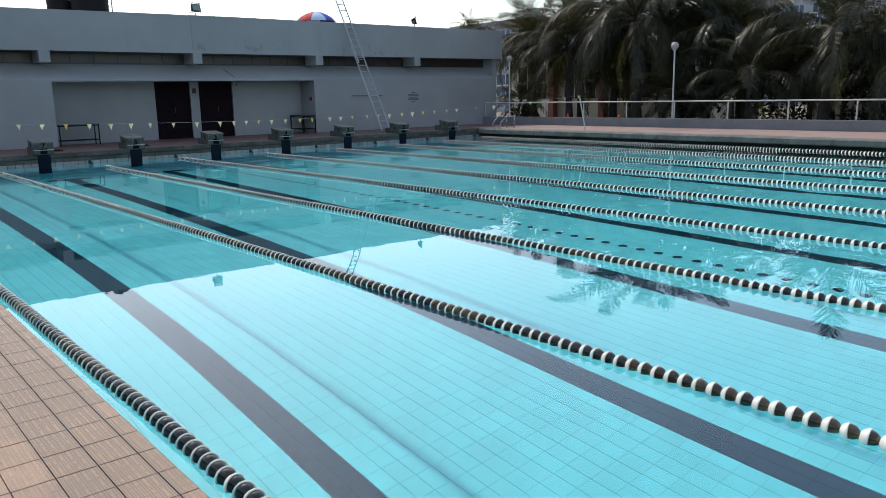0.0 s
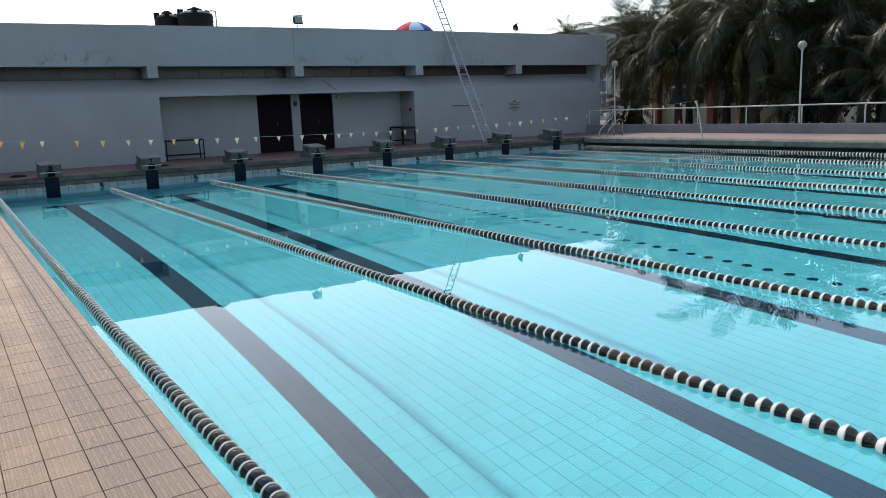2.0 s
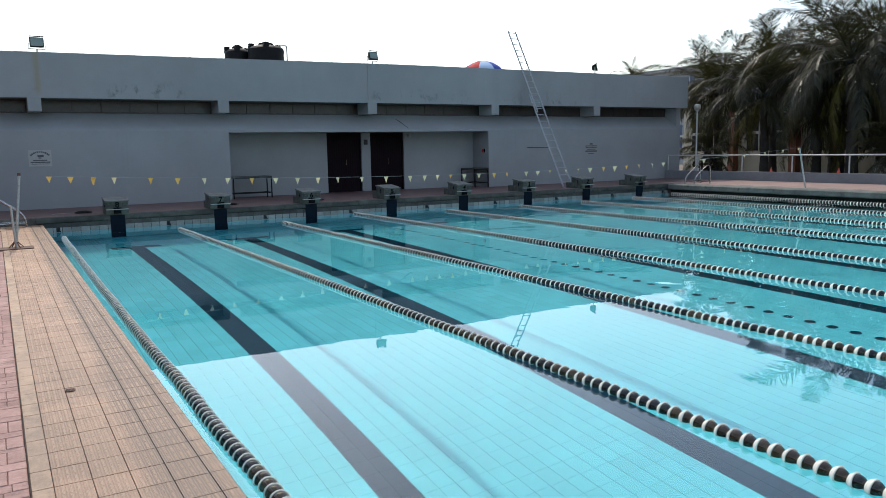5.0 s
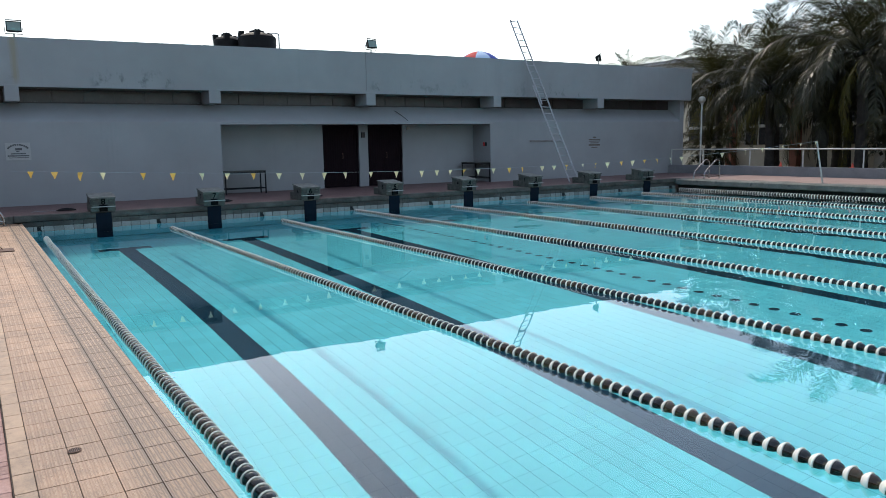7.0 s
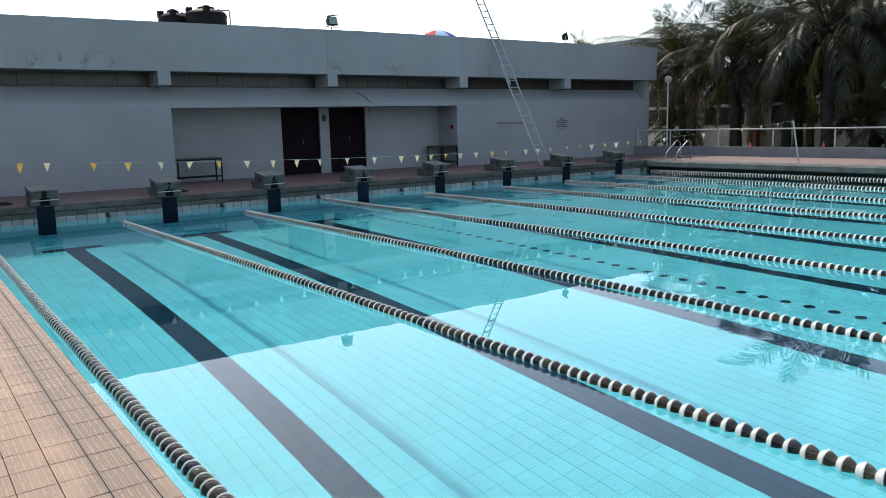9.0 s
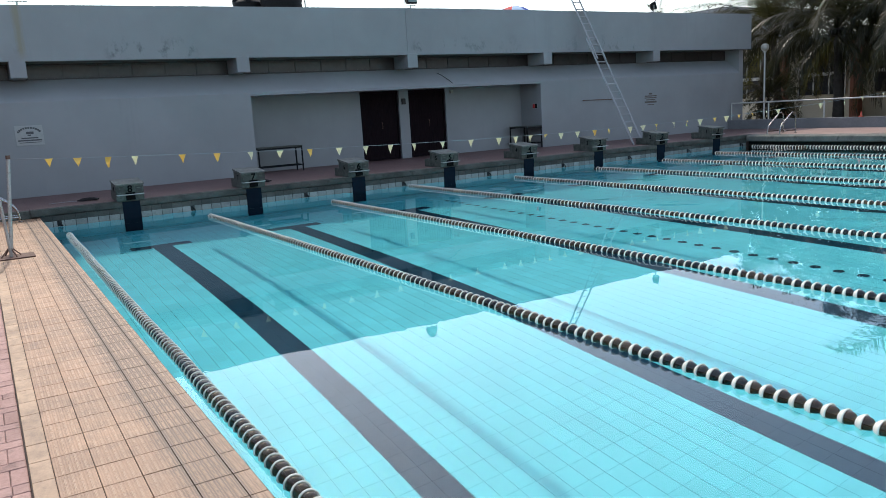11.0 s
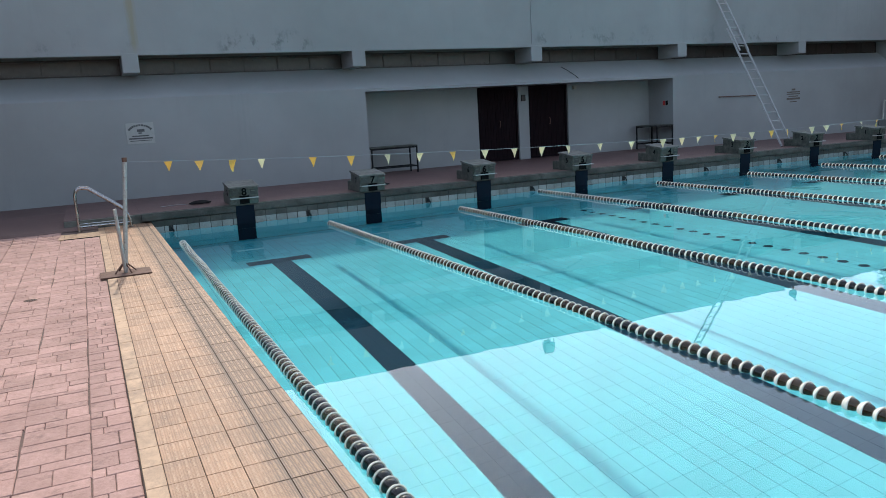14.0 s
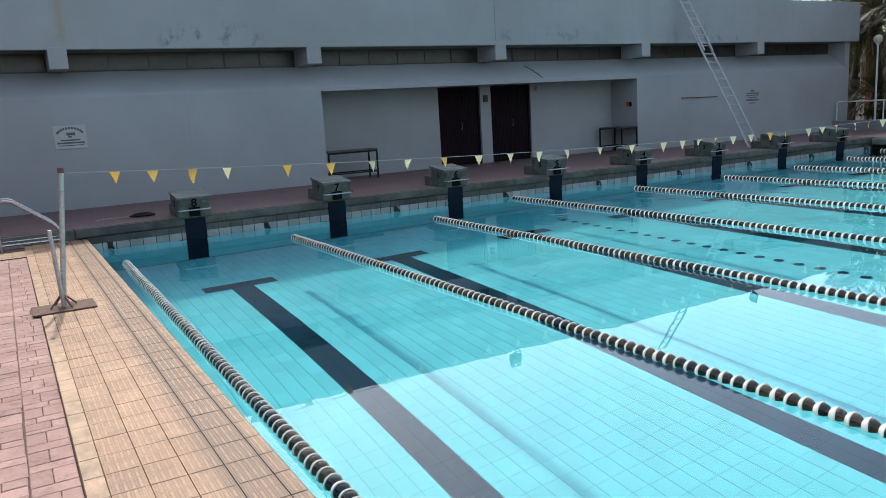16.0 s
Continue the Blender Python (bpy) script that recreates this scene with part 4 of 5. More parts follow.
for row in (((26.5, 0.9), 3.9, 1.0, 11, 3), ((26.5, -3.0), 4.9, 1.2, 12, 3), ((27.8, 4.4), 4.2, 1.0, 13, 1), ((28.8, -7.0), 3.7, 1.0, 14, 0), ((26.4, -11.2), 3.7, 1.1, 15, 2),
            ((28.6, -15.0), 4.0, 1.0, 16, 0), ((29.5, -4.6), 5.4, 1.1, 17, 0), ((31.0, 0.6), 5.4, 1.1, 18, 0), ((29.0, -1.0), 3.0, 0.9, 32, 1), ((27.5, -17.6), 4.2, 1.0, 20, 0),
            ((30.0, 6.9), 4.4, 0.95, 22, 0), ((38.0, 20.2), 6.5, 0.5, 24, 0), ((29.0, -21.0), 4.8, 1.0, 25, 0), ((25.6, 3.6), 1.4, 0.5, 26, 2),
            ((25.6, -5.6), 1.5, 0.62, 27, 0), ((26.2, -8.4), 2.0, 0.75, 28, 1), ((27.2, -13.6), 2.4, 0.85, 30, 1), ((29.4, 2.6), 4.8, 0.95, 33, 0), ((29.4, -10.2), 3.4, 0.95, 34, 0), ((28.4, -3.9), 5.0, 1.05, 36, 0), ((28.2, -0.4), 4.3, 1.0, 37, 0)):
    (x, y), h, s, seed, dry = row
    r = random.Random(seed)
    palm((x, y, 0.02), h, s, seed, (r.uniform(-0.5, 0.3), r.uniform(-0.4, 0.4)), dry)


def broad_tree(name, at, height, spread, seed, count, label, leaf_size=0.22):
    """A trunk with limbs and a crown of many single leaves in uneven clumps."""
    rnd = random.Random(seed)
    tree = thing(name, at, label, "tree" if name == "tree" else "bush", "dark trees" if name == "tree" else "bushes")
    clumps = []
    base = height * (0.32 if name == "tree" else 0.08)
    for _ in range(int(9 + spread * 4)):
        a, r, z = rnd.uniform(0, 6.283), spread * math.sqrt(rnd.random()) * 0.85, rnd.uniform(base, height)
        r *= 1.0 - 0.55 * abs((z - base) / (height - base) - 0.4)
        clumps.append((Vector((r * math.cos(a), r * math.sin(a), z)), rnd.uniform(0.45, 0.9) * spread * 0.36))
    part("trunk", T([(0, 0, 0), (0.05, 0.02, height * 0.3), (-0.05, 0.05, height * 0.55)], 0.05 * height ** 0.7, 10, r_end=0.03 * height ** 0.6), M_BARK, tree)
    for c, r in clumps[:6]:
        part("limb", T([(0, 0, height * 0.28), tuple(c * 0.55 + Vector((0, 0, height * 0.18))), tuple(c)], 0.022 * height ** 0.7, 7, r_end=0.01), M_BARK, tree)
    rng = np.random.default_rng(seed)
    pick = rng.integers(0, len(clumps), count)
    cen = np.array([clumps[k][0] for k in pick]) + rng.normal(0, 1, (count, 3)) * np.array([clumps[k][1] for k in pick])[:, None] * (0.6, 0.6, 0.45)
    d = rng.normal(0, 1, (count, 3))
    d[:, 2] = d[:, 2] * 0.5 - 0.35
    d /= np.linalg.norm(d, axis=1)[:, None]
    s = np.cross(d, rng.normal(0, 1, (count, 3)))
    s /= np.linalg.norm(s, axis=1)[:, None]
    size = leaf_size * rng.uniform(0.6, 1.3, count)[:, None]
    v = np.stack([cen, cen + d * size * 0.5 + s * size * 0.28, cen + d * size, cen + d * size * 0.5 - s * size * 0.28], 1).reshape(-1, 3)
    me = bpy.data.meshes.new("crown")
    me.from_pydata(v, [], [(4 * i, 4 * i + 1, 4 * i + 2, 4 * i + 3) for i in range(count)])
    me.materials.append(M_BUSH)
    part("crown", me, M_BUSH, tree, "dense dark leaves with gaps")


for i, (x, y, h, s) in enumerate(((33.0, -1.8, 5.6, 2.6), (34.5, -3.5, 6.6, 2.8), (34.5, -13.0, 4.2, 2.4), (33.5, -18.5, 8.5, 3.0), (34.0, -24.0, 9.5, 3.4), (36.5, -7.8, 4.6, 2.6), (31.5, -28.0, 8.0, 3.2), (31.8, -4.6, 4.5, 2.2), (31.0, -11.8, 3.8, 2.2), (32.0, -8.2, 4.2, 2.3))):
    broad_tree("tree", (x, y, 0.02), h, s, 60 + i, 4200, "dark leafy tree behind the palms", 0.30)
for i, (x, y, h, s) in enumerate(((28.4, -9.2, 2.0, 1.3), (29.0, -12.0, 2.3, 1.4), (27.4, -5.2, 1.5, 1.0), (27.9, -15.2, 2.2, 1.5), (25.0, 2.9, 1.4, 0.8), (29.6, -7.0, 2.2, 1.3), (29.5, -18.5, 2.6, 1.7))):
    broad_tree("bush", (x, y, 0.02), h, s, 80 + i, 1500, "dark dense shrub behind the railing", 0.16)


# ---- houses beyond the trees ----
def house(name, at, size, floors, bays, label, walls, glass, columns=None, slope=False):
    lx, ly, h = size
    hs = thing(name, at, label, "building", "far buildings")
    part("wall", B(0, lx, 0, ly, 0, h), walls, hs)
    part("roof", B(-0.3, lx + 0.3, -0.3, ly + 0.3, h + 0.004, h + 0.3, bevel=0.03), M_GREYFACADE, hs)
    fh = h / floors
    for f in range(floors):
        for b in range(bays):
            y0, w = ly * (b + 0.18) / bays, ly * 0.64 / bays
            win = part("window", B(-0.05, -0.004, y0, y0 + w, f * fh + 0.35 * fh, f * fh + 0.85 * fh), glass, hs)
            fr = bmesh.new()
            for yy in (y0, y0 + w / 3, y0 + 2 * w / 3, y0 + w):
                box(fr, -0.09, -0.052, yy - 0.03, yy + 0.03, f * fh + 0.34 * fh, f * fh + 0.86 * fh)
            box(fr, -0.09, -0.052, y0, y0 + w, f * fh + 0.58 * fh, f * fh + 0.62 * fh)
            part("window_frame", fr, M_RAIL, win)
    if columns:
        for b in range(1, bays):
            y = ly * b / bays
            part("column", B(-0.5, -0.1, y - 0.2, y + 0.2, 0, h - 0.01), columns, hs)


house("house", (33.5, 0.3, 0.02), (9, 11.4, 3.9), 1, 3, "cream painted house with dark windows and red-brown columns", M_CREAM, M_HOUSEGLASS, M_BRICKRED)
house("house", (39.0, -19.0, 0.02), (9, 14.0, 4.2), 1, 4, "grey house with dark windows behind the trees", M_GREYFACADE, M_HOUSEGLASS)
house("office_tower", (78.0, 6.0, 0.02), (18, 17.0, 14.0), 4, 7, "grey office block with blue tinted windows", M_GREYFACADE, M_BLUEGLASS)
house("house", (52.0, 26.5, 0.02), (12, 12.0, 8.4), 2, 4, "pale grey house with a flat roof beyond the palms", M_GREYFACADE, M_BLUEGLASS)


def parked_car(at, turn):
    car = thing("parked_car", at, "white parked car half hidden behind the trees", "car", turn=turn)
    bm = bmesh.new()
    prof = [(-2.1, 0.35), (-2.1, 0.75), (-1.3, 0.92), (-0.7, 1.4), (0.9, 1.42), (1.6, 0.95), (2.1, 0.85), (2.15, 0.35)]
    vs = [[bm.verts.new((x, s * (0.82 if z < 1 else 0.66), z)) for x, z in prof] for s in (-1, 1)]
    for j in range(len(prof)):
        k = (j + 1) % len(prof)
        bm.faces.new((vs[0][j], vs[0][k], vs[1][k], vs[1][j]))
    bm.faces.new(vs[0]), bm.faces.new(vs[1][::-1])
    bmesh.ops.bevel(bm, geom=list(bm.edges), offset=0.06, segments=2, affect="EDGES")
    part("body", bm, M_SIGN, car, "", True)
    for s in (-1, 1):
        part("side_window", B(-0.75, 0.95, s * 0.765 - 0.01, s * 0.765 + 0.01, 0.98, 1.3), M_GLASS, car)
        for x in (-1.3, 1.35):
            wheel = part("wheel", T([(x, s * 0.62, 0.32), (x, s * 0.84, 0.32)], 0.32, 18), M_TANK, car)
            part("rim", T([(x, s * 0.842, 0.32), (x, s * 0.85, 0.32)], 0.19, 14), M_ALU, wheel)


parked_car((32.0, -15.4, 0.02), 80)

# ---- on the roof ----


def water_tank(at, r, h, label):
    tank = thing("water_tank", at, label, "water tank", "roof tanks")
    part("plinth", B(-r * 0.9, r * 0.9, -r * 0.9, r * 0.9, 0, 0.9, bevel=0.02), M_COPING, tank, "concrete plinth")
    prof = [(0.0, 0.902), (r * 0.97, 0.902)]
    for i in range(13):
        z = 0.92 + (h - 0.18) * i / 12
        prof.append((r * (1.0 if i % 2 else 0.965), z))
    prof += [(r * 0.97, 0.92 + h - 0.17), (r * 0.86, 0.92 + h - 0.10), (r * 0.42, 0.92 + h - 0.02), (r * 0.40, 0.92 + h + 0.04), (r * 0.30, 0.92 + h + 0.06), (0.0, 0.92 + h + 0.065)]
    bm = bmesh.new()
    lathe(bm, prof, 32)
    part("tank_shell", bm, M_TANK, tank, "ribbed black plastic shell", True)
    for a in (0.3, 2.9, 4.4):
        x, y = r * 0.80 * math.cos(a), r * 0.80 * math.sin(a)
        part("lug", B(x - 0.09, x + 0.09, y - 0.09, y + 0.09, 0.92 + h - 0.2, 0.92 + h + 0.03, bevel=0.015), M_TANK, tank)
    part("lid_handle", T(bend((-0.16, 0, 0.92 + h + 0.04), (0, 0, 0.92 + h + 0.16), (0.16, 0, 0.92 + h + 0.04)), 0.02, 6), M_TANK, tank)
    part("pipe", T([(r + 0.1, -0.1, 0), (r + 0.1, -0.1, 0.92 + h - 0.05)] + bend((r + 0.1, -0.1, 0.92 + h - 0.05), (r + 0.1, -0.1, 0.92 + h + 0.02), (r * 0.7, 0, 0.92 + h - 0.02), 5), 0.025, 8), M_GALV, tank, "thin grey filling pipe")


water_tank((6.74, 7.4, 3.602), 0.66, 1.18, "ribbed black plastic water tank on the roof")
water_tank((5.92, 8.2, 3.602), 0.48, 1.12, "smaller ribbed black plastic water tank on the roof")
umb = thing("sun_umbrella", (18.6, 10.9, 3.602), "red, white and blue sun umbrella open on the roof", "umbrella")
part("pole", T([(0, 0, 0), (0, 0, 2.42)], 0.02, 10), M_ALU, umb)
part("foot", B(-0.25, 0.25, -0.25, 0.25, 0.0, 0.06, bevel=0.01), M_COPING, umb)
for k in range(8):
    bm = bmesh.new()
    prof = [(1.0, 1.90), (0.98, 1.94), (0.80, 2.12), (0.5, 2.29), (0.22, 2.38), (0.0, 2.40)]
    lathe(bm, prof, 5, a0=k * math.pi / 4, a1=(k + 1) * math.pi / 4)
    part("canopy_panel", bm, (M_BLUE, M_PALECLOTH, M_RED, M_BLUE, M_RED, M_PALECLOTH, M_BLUE, M_RED)[k], umb, "", True)


def floodlight(at, turn, tilt, label):
    fl = thing("floodlight", at, label, "floodlight", "floodlights", turn=turn)
    fl.matrix_basis = pose(*at, 0, 0, turn) @ Matrix.Scale(1.18, 4)
    part("stand", T([(0, 0, 0), (0, 0, 0.07)], 0.02, 8), M_GALV, fl)
    part("yoke", T([(-0.17, 0, 0.20), (-0.17, 0, 0.07), (0.17, 0, 0.07), (0.17, 0, 0.20)], 0.012, 6), M_GALV, fl)
    m = pose(0, 0, 0.20, tilt, 0, 0)
    bm = bmesh.new()
    lo = [bm.verts.new(m @ Vector(v)) for v in ((-0.15, -0.07, -0.12), (0.15, -0.07, -0.12), (0.15, -0.07, 0.12), (-0.15, -0.07, 0.12))]
    hi = [bm.verts.new(m @ Vector(v)) for v in ((-0.09, 0.10, -0.07), (0.09, 0.10, -0.07), (0.09, 0.10, 0.07), (-0.09, 0.10, 0.07))]
    for j in range(4):
        bm.faces.new((lo[j], lo[(j + 1) % 4], hi[(j + 1) % 4], hi[j]))
    bm.faces.new(lo[::-1]), bm.faces.new(hi)
    bmesh.ops.bevel(bm, geom=list(bm.edges), offset=0.01, segments=1, affect="EDGES")
    part("housing", bm, M_TANK, fl, "dark metal housing")
    part("lens", box(bmesh.new(), -0.125, 0.125, -0.078, -0.072, -0.09, 0.09, m=m), M_LENS, fl, "pale green glass front")
    part("visor", box(bmesh.new(), -0.15, 0.15, -0.11, -0.07, 0.122, 0.132, m=m), M_TANK, fl)


floodlight((-0.96, 3.02, 4.565), 0, -12, "square floodlight on the parapet above a rust stain")
floodlight((8.95, 3.02, 4.655), 8, -15, "square floodlight on the parapet")
floodlight((18.72, 3.02, 4.655), 48, -14, "square floodlight turned sideways on the parapet")
floodlight((-6.0, 3.02, 4.555), 0, -12, "square floodlight on the parapet")
tagged(new("conduit", mesh_of("conduit", T([(8.72, 2.935, 3.45), (8.72, 2.935, 4.66)], 0.012, 6), M_WALL)), "thin painted conduit running up the parapet", "conduit")

# ---- along the building ----
lad = thing("ladder", (15.051, 0.247, 0.358), "long two-part aluminium ladder leaning on the parapet", "ladder")
top = Vector((15.207 - 15.051, 3.816 - 0.247, 6.143 - 0.358))
way = top.normalized()
out = Vector((1, 0, 0)) - way * way.x
out.normalize()
back = way.cross(out)
L = top.length
for s in (-1, 1):
    part("lower_stile", T([tuple(out * 0.20 * s), tuple(out * 0.20 * s + way * L * 0.58)], 0.030, 6), M_ALU, lad)
    part("upper_stile", T([tuple(out * 0.165 * s - back * 0.05 + way * L * 0.46), tuple(out * 0.165 * s - back * 0.05 + way * L)], 0.027, 6), M_ALU, lad)
    part("foot", T([tuple(out * 0.20 * s), tuple(out * 0.20 * s + way * 0.06)], 0.028, 8), M_TANK, lad)
d = 0.25
while d < L - 0.1:
    if d < L * 0.58:
        part("rung", T([tuple(way * d - out * 0.2), tuple(way * d + out * 0.2)], 0.017, 6), M_ALU, lad)
    if d > L * 0.46:
        part("rung", T([tuple(way * (d + 0.05) - out * 0.165 - back * 0.05), tuple(way * (d + 0.05) + out * 0.165 - back * 0.05)], 0.016, 6), M_ALU, lad)
    d += 0.28


def steel_table(at, w, dpt, h, label):
    tb = thing("table", at, label, "table", "tables")
    part("tabletop", B(0, w, 0, dpt, h - 0.03, h, bevel=0.006), M_KERB, tb, "thin dark grey worn top")
    for x in (0.02, w - 0.02):
        for y in (0.02, dpt - 0.02):
            part("leg", B(x - 0.016, x + 0.016, y - 0.016, y + 0.016, 0, h - 0.031), M_TANK, tb)
    for y in (0.02, dpt - 0.02):
        part("rail", B(0.038, w - 0.038, y - 0.012, y + 0.012, 0.15, 0.18), M_TANK, tb)
        part("apron", B(0.038, w - 0.038, y - 0.012, y + 0.012, h - 0.07, h - 0.032), M_TANK, tb)
    for x in (0.02, w - 0.02):
        part("rail", B(x - 0.012, x + 0.012, 0.038, dpt - 0.038, 0.15, 0.18), M_TANK, tb)


steel_table((4.12, 3.16, DECK_Z), 1.25, 0.5, 0.69, "grey worktable on dark steel legs in the recess")
steel_table((12.98, 3.06, DECK_Z), 0.62, 0.95, 0.71, "small dark steel table at the end of the recess")


def bars(parent, rows, y, mat):
    for x0, x1, z0, z1 in rows:
        part("line_of_writing", B(x0, x1, y - 0.003, y, z0, z1), mat, parent)


sgn = thing("sign", (-1.11, WALL_Y, 1.745), "white printed notice board fixed to the wall", "sign")
part("board", B(-0.28, 0.28, -0.014, -0.001, -0.22, 0.22, bevel=0.003), M_SIGN, sgn)
bars(sgn, [(-0.17, 0.17, -0.07, -0.045), (-0.24, 0.24, -0.125, -0.095), (-0.22, 0.22, -0.165, -0.15), (-0.06, 0.09, 0.03, 0.085), (-0.04, 0.03, -0.01, 0.02)], -0.0145, M_FADEDINK)
for k in range(11):
    a = radians(150 - 12 * k)
    m = pose(0.25 * math.cos(a), -0.016, 0.0 + 0.17 * math.sin(a), 0, -(math.degrees(a) - 90) * 0.6, 0)
    part("line_of_writing", box(bmesh.new(), -0.02, 0.02, 0, 0.002, -0.02, 0.02, m=m), M_FADEDINK, sgn)
sg2 = thing("painted_notice", (18.62, WALL_Y, 1.68), "small painted notice on the bare wall", "sign")
bars(sg2, [(-0.08, 0.08, 0.17, 0.23), (-0.30, 0.30, 0.10, 0.14), (-0.30, 0.30, 0.04, 0.075), (-0.22, 0.22, -0.03, 0.005), (-0.30, 0.30, -0.12, -0.06), (-0.16, 0.16, -0.2, -0.17)], -0.001, M_BROWNINK)
wb = thing("wall_bar", (16.14, WALL_Y, 1.775), "thin dark iron bar fixed along the wall", "wall bar")
part("bar", T([(-0.77, -0.05, 0.012), (0.77, -0.05, -0.012)], 0.014, 8), M_RUST, wb)
for x in (-0.7, 0.7):
    part("holder", T([(x, -0.05, 0), (x, 0.0, 0)], 0.01, 6), M_RUST, wb)
fs = thing("small_notice", (REC_X1 - 0.001, 3.42, 1.70), "small red and white notice on the recess side", "sign")
part("board", B(-0.012, 0, -0.12, 0.12, -0.08, 0.08), M_SIGN, fs)
part("red_field", B(-0.014, -0.0125, 0.0, 0.11, -0.07, 0.07), M_RED, fs)
part("dark_field", B(-0.014, -0.0125, -0.11, -0.01, -0.07, 0.07), M_DARKINK, fs)
sw = thing("bell_box", (9.13, BACK_Y, 2.08), "small grey switch box between the doors", "switch box")
part("box", B(-0.06, 0.06, -0.06, -0.001, -0.09, 0.09, bevel=0.008), M_FRAME, sw)
wl = thing("bulkhead_lamp", (10.86, BACK_Y, 2.30), "small pale wall lamp beside the door", "wall lamp")
part("body", B(-0.05, 0.05, -0.09, -0.001, -0.05, 0.05, bevel=0.015), M_GLOBE, wl)
tagged(new("loose_cable", mesh_of("loose_cable", T(bend((10.0, 3.52, 2.86), (10.12, 3.30, 2.74), (10.28, 3.10, 2.52)), 0.009, 6), M_DARKINK)), "short dark cable hanging on the wall", "cable")


def hose_coil(at, seed, label):
    rnd = random.Random(seed)
    hz = thing("hose", at, label, "hose", "hoses on the deck")
    pts = []
    for k in range(90):
        a = k * 0.32
        r = 0.16 - 0.0009 * k + rnd.uniform(-0.008, 0.008)
        pts.append((r * 1.25 * math.cos(a), r * 0.8 * math.sin(a), 0.014 + 0.0002 * k + 0.006 * (k // 30)))
    part("coil", T(pts, 0.014, 6), M_TANK, hz)
    part("loose_end", T(bend((-0.22, 0, 0.012), (-0.5, 0.12, 0.012), (-0.72, -0.05, 0.012)), 0.006, 6), M_STRING, hz)


hose_coil((-0.38, 0.48, DECK_Z + 0.004), 1, "dark coiled hose with a loose pale cord beside a starting block")
hose_coil((3.32, 0.55, DECK_Z + 0.004), 2, "dark coiled hose lying beside a starting block")
hose_coil((5.85, 0.55, DECK_Z + 0.004), 3, "dark coiled hose lying beside a starting block")


def drain(at, r, label):
    dr = thing("floor_drain", at, label, "floor drain", "floor drains")
    bm = bmesh.new()
    lathe(bm, [(r, 0.0), (r, 0.002), (r * 0.86, 0.0024), (r * 0.86, 0.0004)], 24)
    part("rim", bm, M_RUST, dr)
    # flat near-black disc in place of a shaded hole
    part("well", T([(0, 0, 0.0), (0, 0, 0.0008)], r * 0.85, 20), M_DARK, dr)
    for k in range(7):
        x = (k - 3) * r * 0.24
        l = math.sqrt(max(0.0, (r * 0.84) ** 2 - x * x))
        part("slat", B(x - r * 0.05, x + r * 0.05, -l, l, 0.001, 0.0022), M_LOWWALL if r > 0.07 else M_RUST, dr)


drain((-2.90, -10.95, LEDGE_Z - 0.010), 0.085, "round metal grate sunk in the pavers")
drain((-2.93, -6.10, LEDGE_Z - 0.0095), 0.06, "small round metal grate sunk in the pavers")
drain((-1.906, -14.82, LEDGE_Z + 0.004), 0.035, "small dark round drain in the beige ledge")

# ---- inlets in the pool floor ----
bm = bmesh.new()
lathe(bm, [(0.0, 0.003), (0.046, 0.003), (0.050, 0.010), (0.066, 0.010), (0.070, 0.0)], 16)
ME_INLET = mesh_of("floor_inlet", bm, M_POOLBLACK)
y = -2.08
while y > POOL_Y0 + 1:
    o = tagged(new("floor_inlet", ME_INLET), "small dark round inlet in the pool floor", "pool inlet", "floor inlets")
    o.matrix_basis = pose(6.635, y, floor_z(y) + 0.001, math.degrees(math.atan(FALL)), 0, 0)
    y -= 0.305

# ---- small pieces: end wall tiles, pool floor, ledge, pavers ----
part("tile_bed", B(POOL_X0, POOL_X1, POOL_Y1 - 0.004, POOL_Y1 - 0.001, -0.03, 0.216), M_SHADEGRIME, wall_n, "dark grimy joint bed")
ME_WT = slab_mesh("tile", 0.190, 0.128, 0.005, M_WHITETILE, 0.003)
ME_DT = slab_mesh("tile", 0.194, 0.100, 0.005, M_SLIMETILE, 0.003)
x = POOL_X0 + 0.1
while x < POOL_X1:
    o = new("tile", ME_WT)
    o.parent = wall_n
    o.matrix_basis = pose(x, POOL_Y1 - 0.009, 0.045, 90, 0, 0)
    o = new("tile", ME_DT)
    o.parent = wall_n
    o.matrix_basis = pose(x, POOL_Y1 - 0.010, 0.163, 90, 0, 0)
    x += 0.2

TW, TL = 0.15625, 0.229
TILT = math.degrees(math.atan(FALL))
lanes = []
for k in range(8):
    mk = thing("lane_line", (LANE_0 + LANE * k, 0, 0), "black tiled lane line with a cross end on the pool floor", "lane marking", "lane lines", "structure")
    part("cross_end", B(-0.51, 0.51, -2.735, -2.445, floor_z(-2.735) - 0.02, floor_z(-2.445) + 0.002), M_POOLBLACK, mk)
    lanes.append((mk, []))
pieces, near = [], []
i0 = math.ceil((POOL_X0 - LANE_0) / TW)
i1 = math.floor((POOL_X1 - LANE_0) / TW)
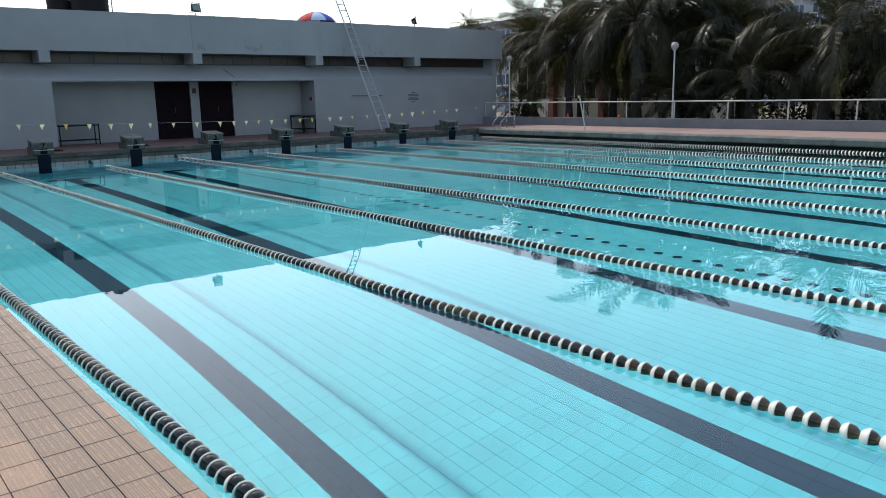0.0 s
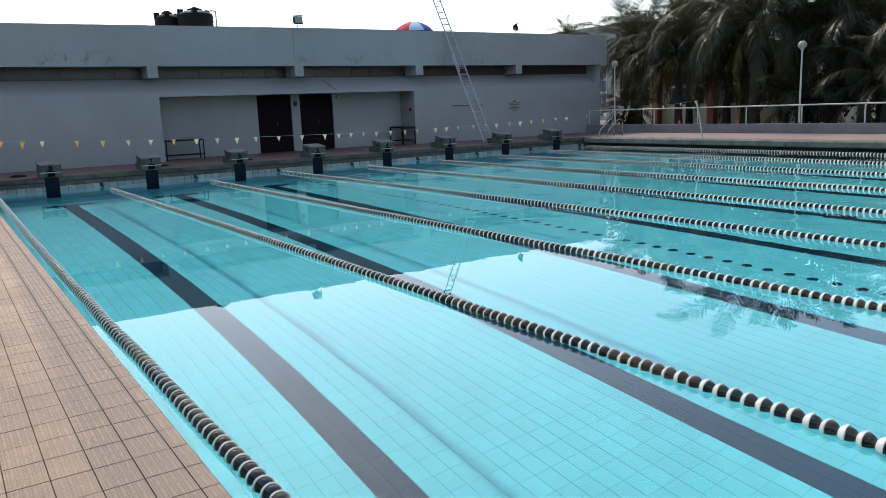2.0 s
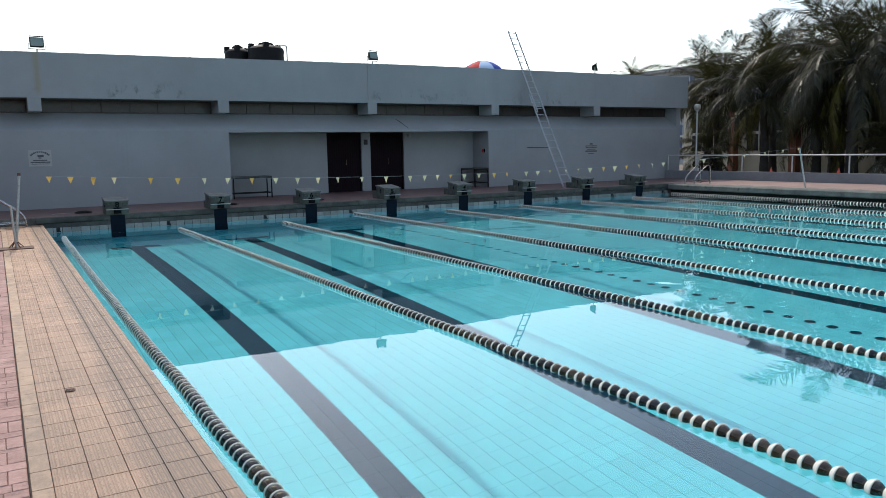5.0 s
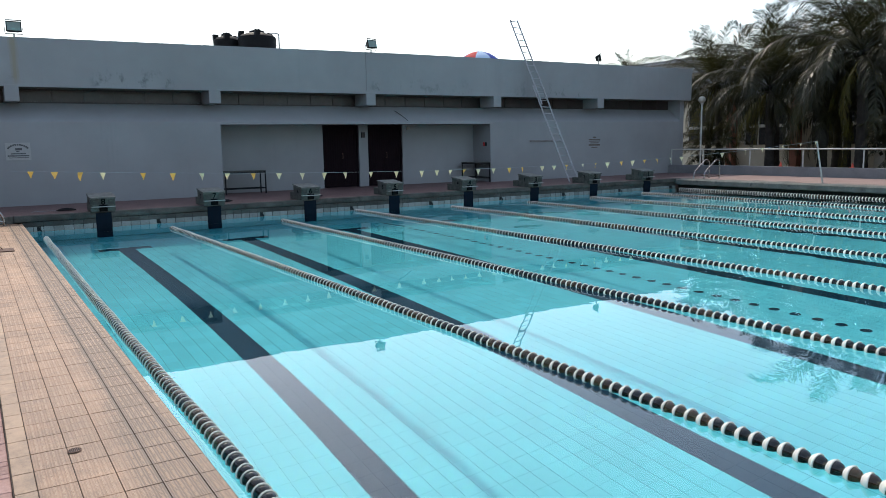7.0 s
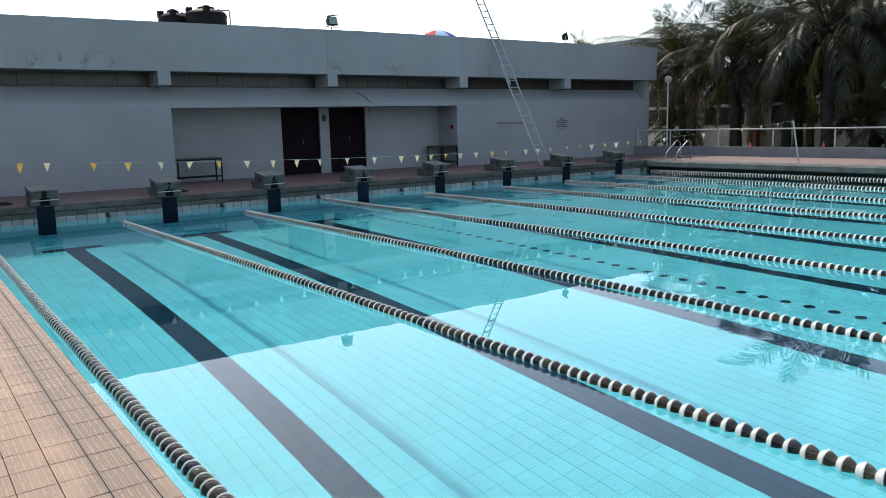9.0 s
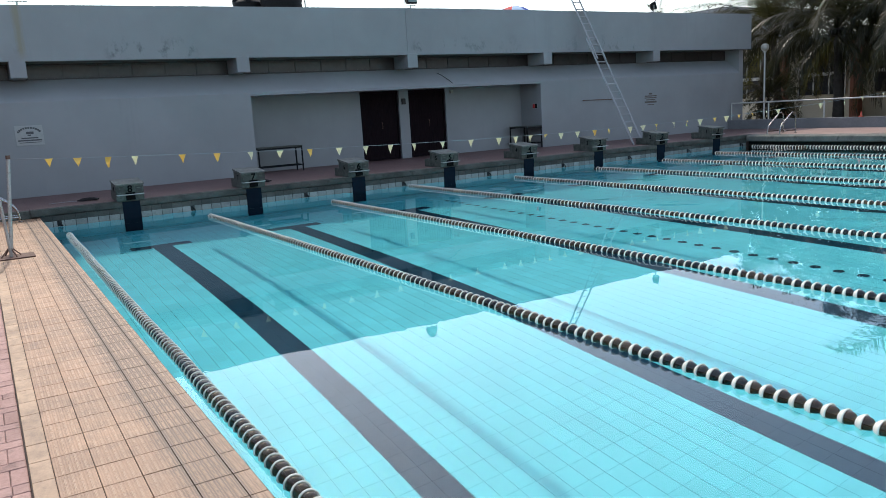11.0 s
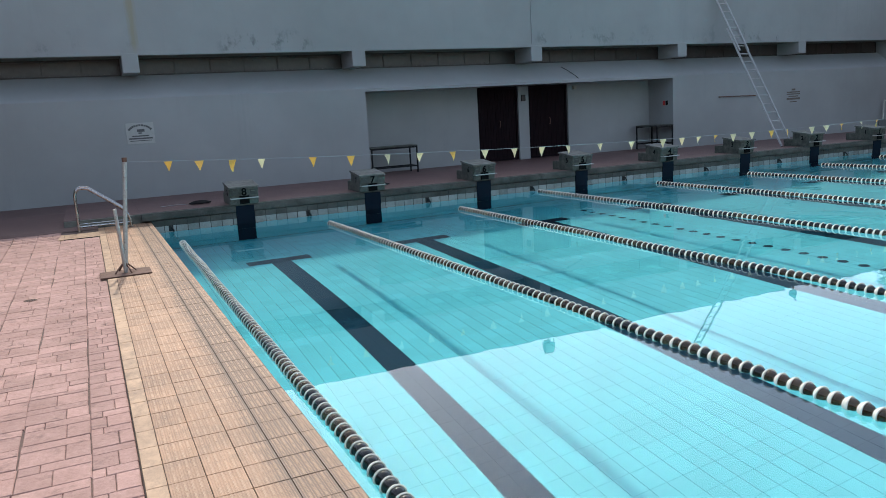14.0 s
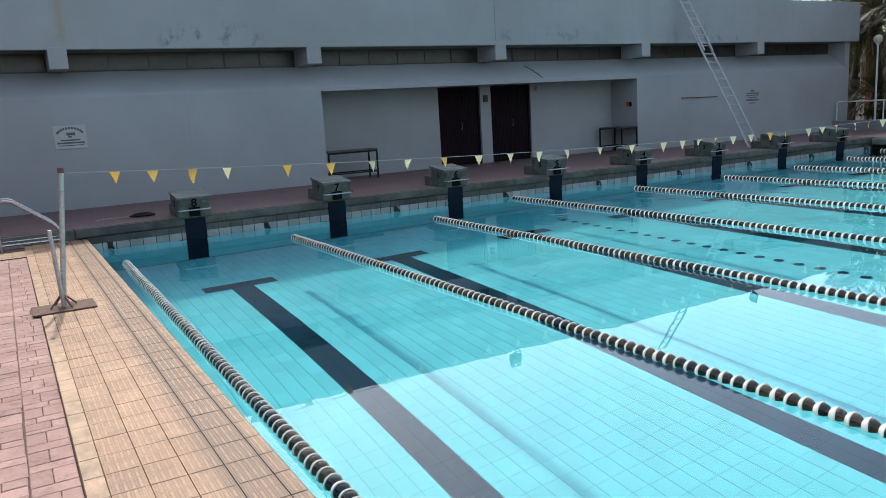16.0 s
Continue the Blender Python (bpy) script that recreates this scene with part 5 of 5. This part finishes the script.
for i in range(i0 - 1, i1 + 1):
    xa, xb = max(POOL_X0, LANE_0 + i * TW), min(POOL_X1, LANE_0 + (i + 1) * TW)
    lane, col = divmod(i + 1, 16)
    for j in range(int((POOL_Y1 - POOL_Y0) / TL) + 1):
        y1 = -2.735 + 10 * TL - j * TL
        ya, yb = max(POOL_Y0, y1 - TL), min(POOL_Y1, y1)
        if yb <= ya:
            continue
        if 0 <= lane < 8 and col < 2 and POOL_Y0 + 2.4 < ya and yb < -2.73:
            lanes[lane][1].append((xa - LANE_0 - LANE * lane + 0.0012, xb - LANE_0 - LANE * lane - 0.0012, ya + 0.0006, yb - 0.0006, 0.003, 0.004))
        elif 0.6 < xa < 2.6 and -9.3 < ya < -4.2 and xb - xa > 0.15:
            near.append(((xa + xb) / 2, (ya + yb) / 2))
        else:
            pieces.append((xa + 0.0025, xb - 0.0025, ya + 0.0006, yb - 0.0006, 0.0, 0.004))
joined("floor_tiles", pieces, M_POOL, floor, e=0.0007, slope=floor_z)
for mk, rows in lanes:
    joined("line_tiles", rows, M_POOLBLACK, mk, e=0.0005, slope=floor_z)
ME_FT = slab_mesh("tile", TW - 0.0050, TL - 0.0012, 0.004, M_POOL, 0.0007)
for x, y in near:
    o = new("tile", ME_FT)
    o.parent = floor
    o.matrix_basis = pose(x, y, floor_z(y), TILT, 0, 0)

COLS = [-2.202] + [-2.106 + 0.1695 * k for k in range(5)] + [POOL_X0 - 0.006]
RL = 0.244
rnd = random.Random(3)
pieces, y = [], -0.586 + 0.24
shared = {}
count = 0
while y > POOL_Y0:
    for a, b in zip(COLS, COLS[1:]):
        dz = rnd.uniform(-0.0008, 0.0004)
        if y > -12.3:
            w = round(b - a, 4)
            if w not in shared:
                shared[w] = slab_mesh("tile", w - 0.0036, RL - 0.0038, 0.02, M_LEDGE, 0.0014)
            o = new("tile", shared[w])
            o.parent = ledge
            o.matrix_basis = pose((a + b) / 2, y - RL / 2, LEDGE_Z + dz, rnd.uniform(-0.12, 0.12), rnd.uniform(-0.12, 0.12), rnd.uniform(-0.2, 0.2))
            count += 1
        else:
            pieces.append((a + 0.0018, b - 0.0018, y - RL + 0.0019, y - 0.0019, LEDGE_Z + dz, 0.02))
    y -= RL
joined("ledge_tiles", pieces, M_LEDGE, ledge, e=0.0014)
def deck_z(y):
    return LEDGE_Z - 0.012 + max(0.0, 0.038 * (y + 1.5))


# the tiled strip that turns from the ledge along the end of the paving
pieces = []
for k in range(3):
    a, b = -2.20 - 0.1695 * (k + 1), -2.20 - 0.1695 * k
    y = -0.35
    while y > -1.3:
        pieces.append((a + 0.002, b - 0.002, y - RL + 0.002, y - 0.002, LEDGE_Z, 0.08))
        y -= RL
    pieces.append((a + 0.002, b - 0.002, -1.50, -1.332, LEDGE_Z, 0.08))
for y in (-0.46, -0.70, -0.94, -1.18, -1.42):
    pieces.append((-2.79, -2.712, y - 0.10, y + 0.138, LEDGE_Z, 0.08))
joined("corner_tiles", pieces, M_LEDGE, ledge, e=0.0014)
# thin near-black face that paints the shadow line below the raised strip
part("edge_strip", B(-2.79, -2.2, -1.506, -1.502, 0.1, LEDGE_Z - 0.002), M_SHADEGRIME, ledge, "riser painted near-black for the lip's shadow line")

# pavers: columns of thin and square courses
rnd = random.Random(9)


pieces, near = [], []
col, x1 = 0, LEDGE_X0 - 0.001
while x1 > -7.6:
    w = 0.215 if col == 0 else rnd.uniform(0.338, 0.348)
    x0 = x1 - w
    y = -0.66 if x0 < -2.77 else -1.51
    tall = col % 2 == 0
    while y > -24.5:
        h = (0.19 if tall else 0.098) * rnd.uniform(0.9, 1.1)
        if rnd.random() < 0.12:
            h *= 0.6
        cut = x0 + w * (rnd.choice((0.40, 0.48, 0.58, 0.64)) if tall else rnd.choice((0.30, 0.66, 0.0)))
        spans = [(x0, x1)] if cut == x0 else [(x0, cut), (cut, x1)]
        wob = 0.010 * noise.noise((x1 * 3, y * 3.1, 0.3)) * (0.3 if col == 0 else 1.0)
        for a, b in spans:
            ga = 0.0030 if a == x0 else rnd.uniform(0.0008, 0.0024)
            gb = 0.0030 if b == x1 else rnd.uniform(0.0008, 0.0024)
            gy = rnd.uniform(0.0006, 0.0026)
            z = deck_z(y - h / 2) + rnd.uniform(-0.002, 0.001)
            row = (a + ga + wob, b - gb + wob, y - h + gy, y - gy, z)
            (near if -11.6 < y < -6.4 and a > -3.2 else pieces).append(row)
        y -= h
        tall = not tall
    x1 = x0
    col += 1
joined("pavers", [(*r, 0.04) for r in pieces + near[330:]], M_PAVER, deck_w, e=0.004)
for a, b, ya, yb, z in near[:330]:
    w, l = round((b - a) / 0.002) * 0.002, round((yb - ya) / 0.003) * 0.003
    if (w, l) not in shared:
        shared[w, l] = slab_mesh("paver", w, l, 0.04, M_PAVER, 0.004)
    o = new("paver", shared[w, l])
    o.parent = deck_w
    o.matrix_basis = pose((a + b) / 2, (ya + yb) / 2, z, rnd.uniform(-0.3, 0.3), rnd.uniform(-0.3, 0.3), rnd.uniform(-0.5, 0.5))
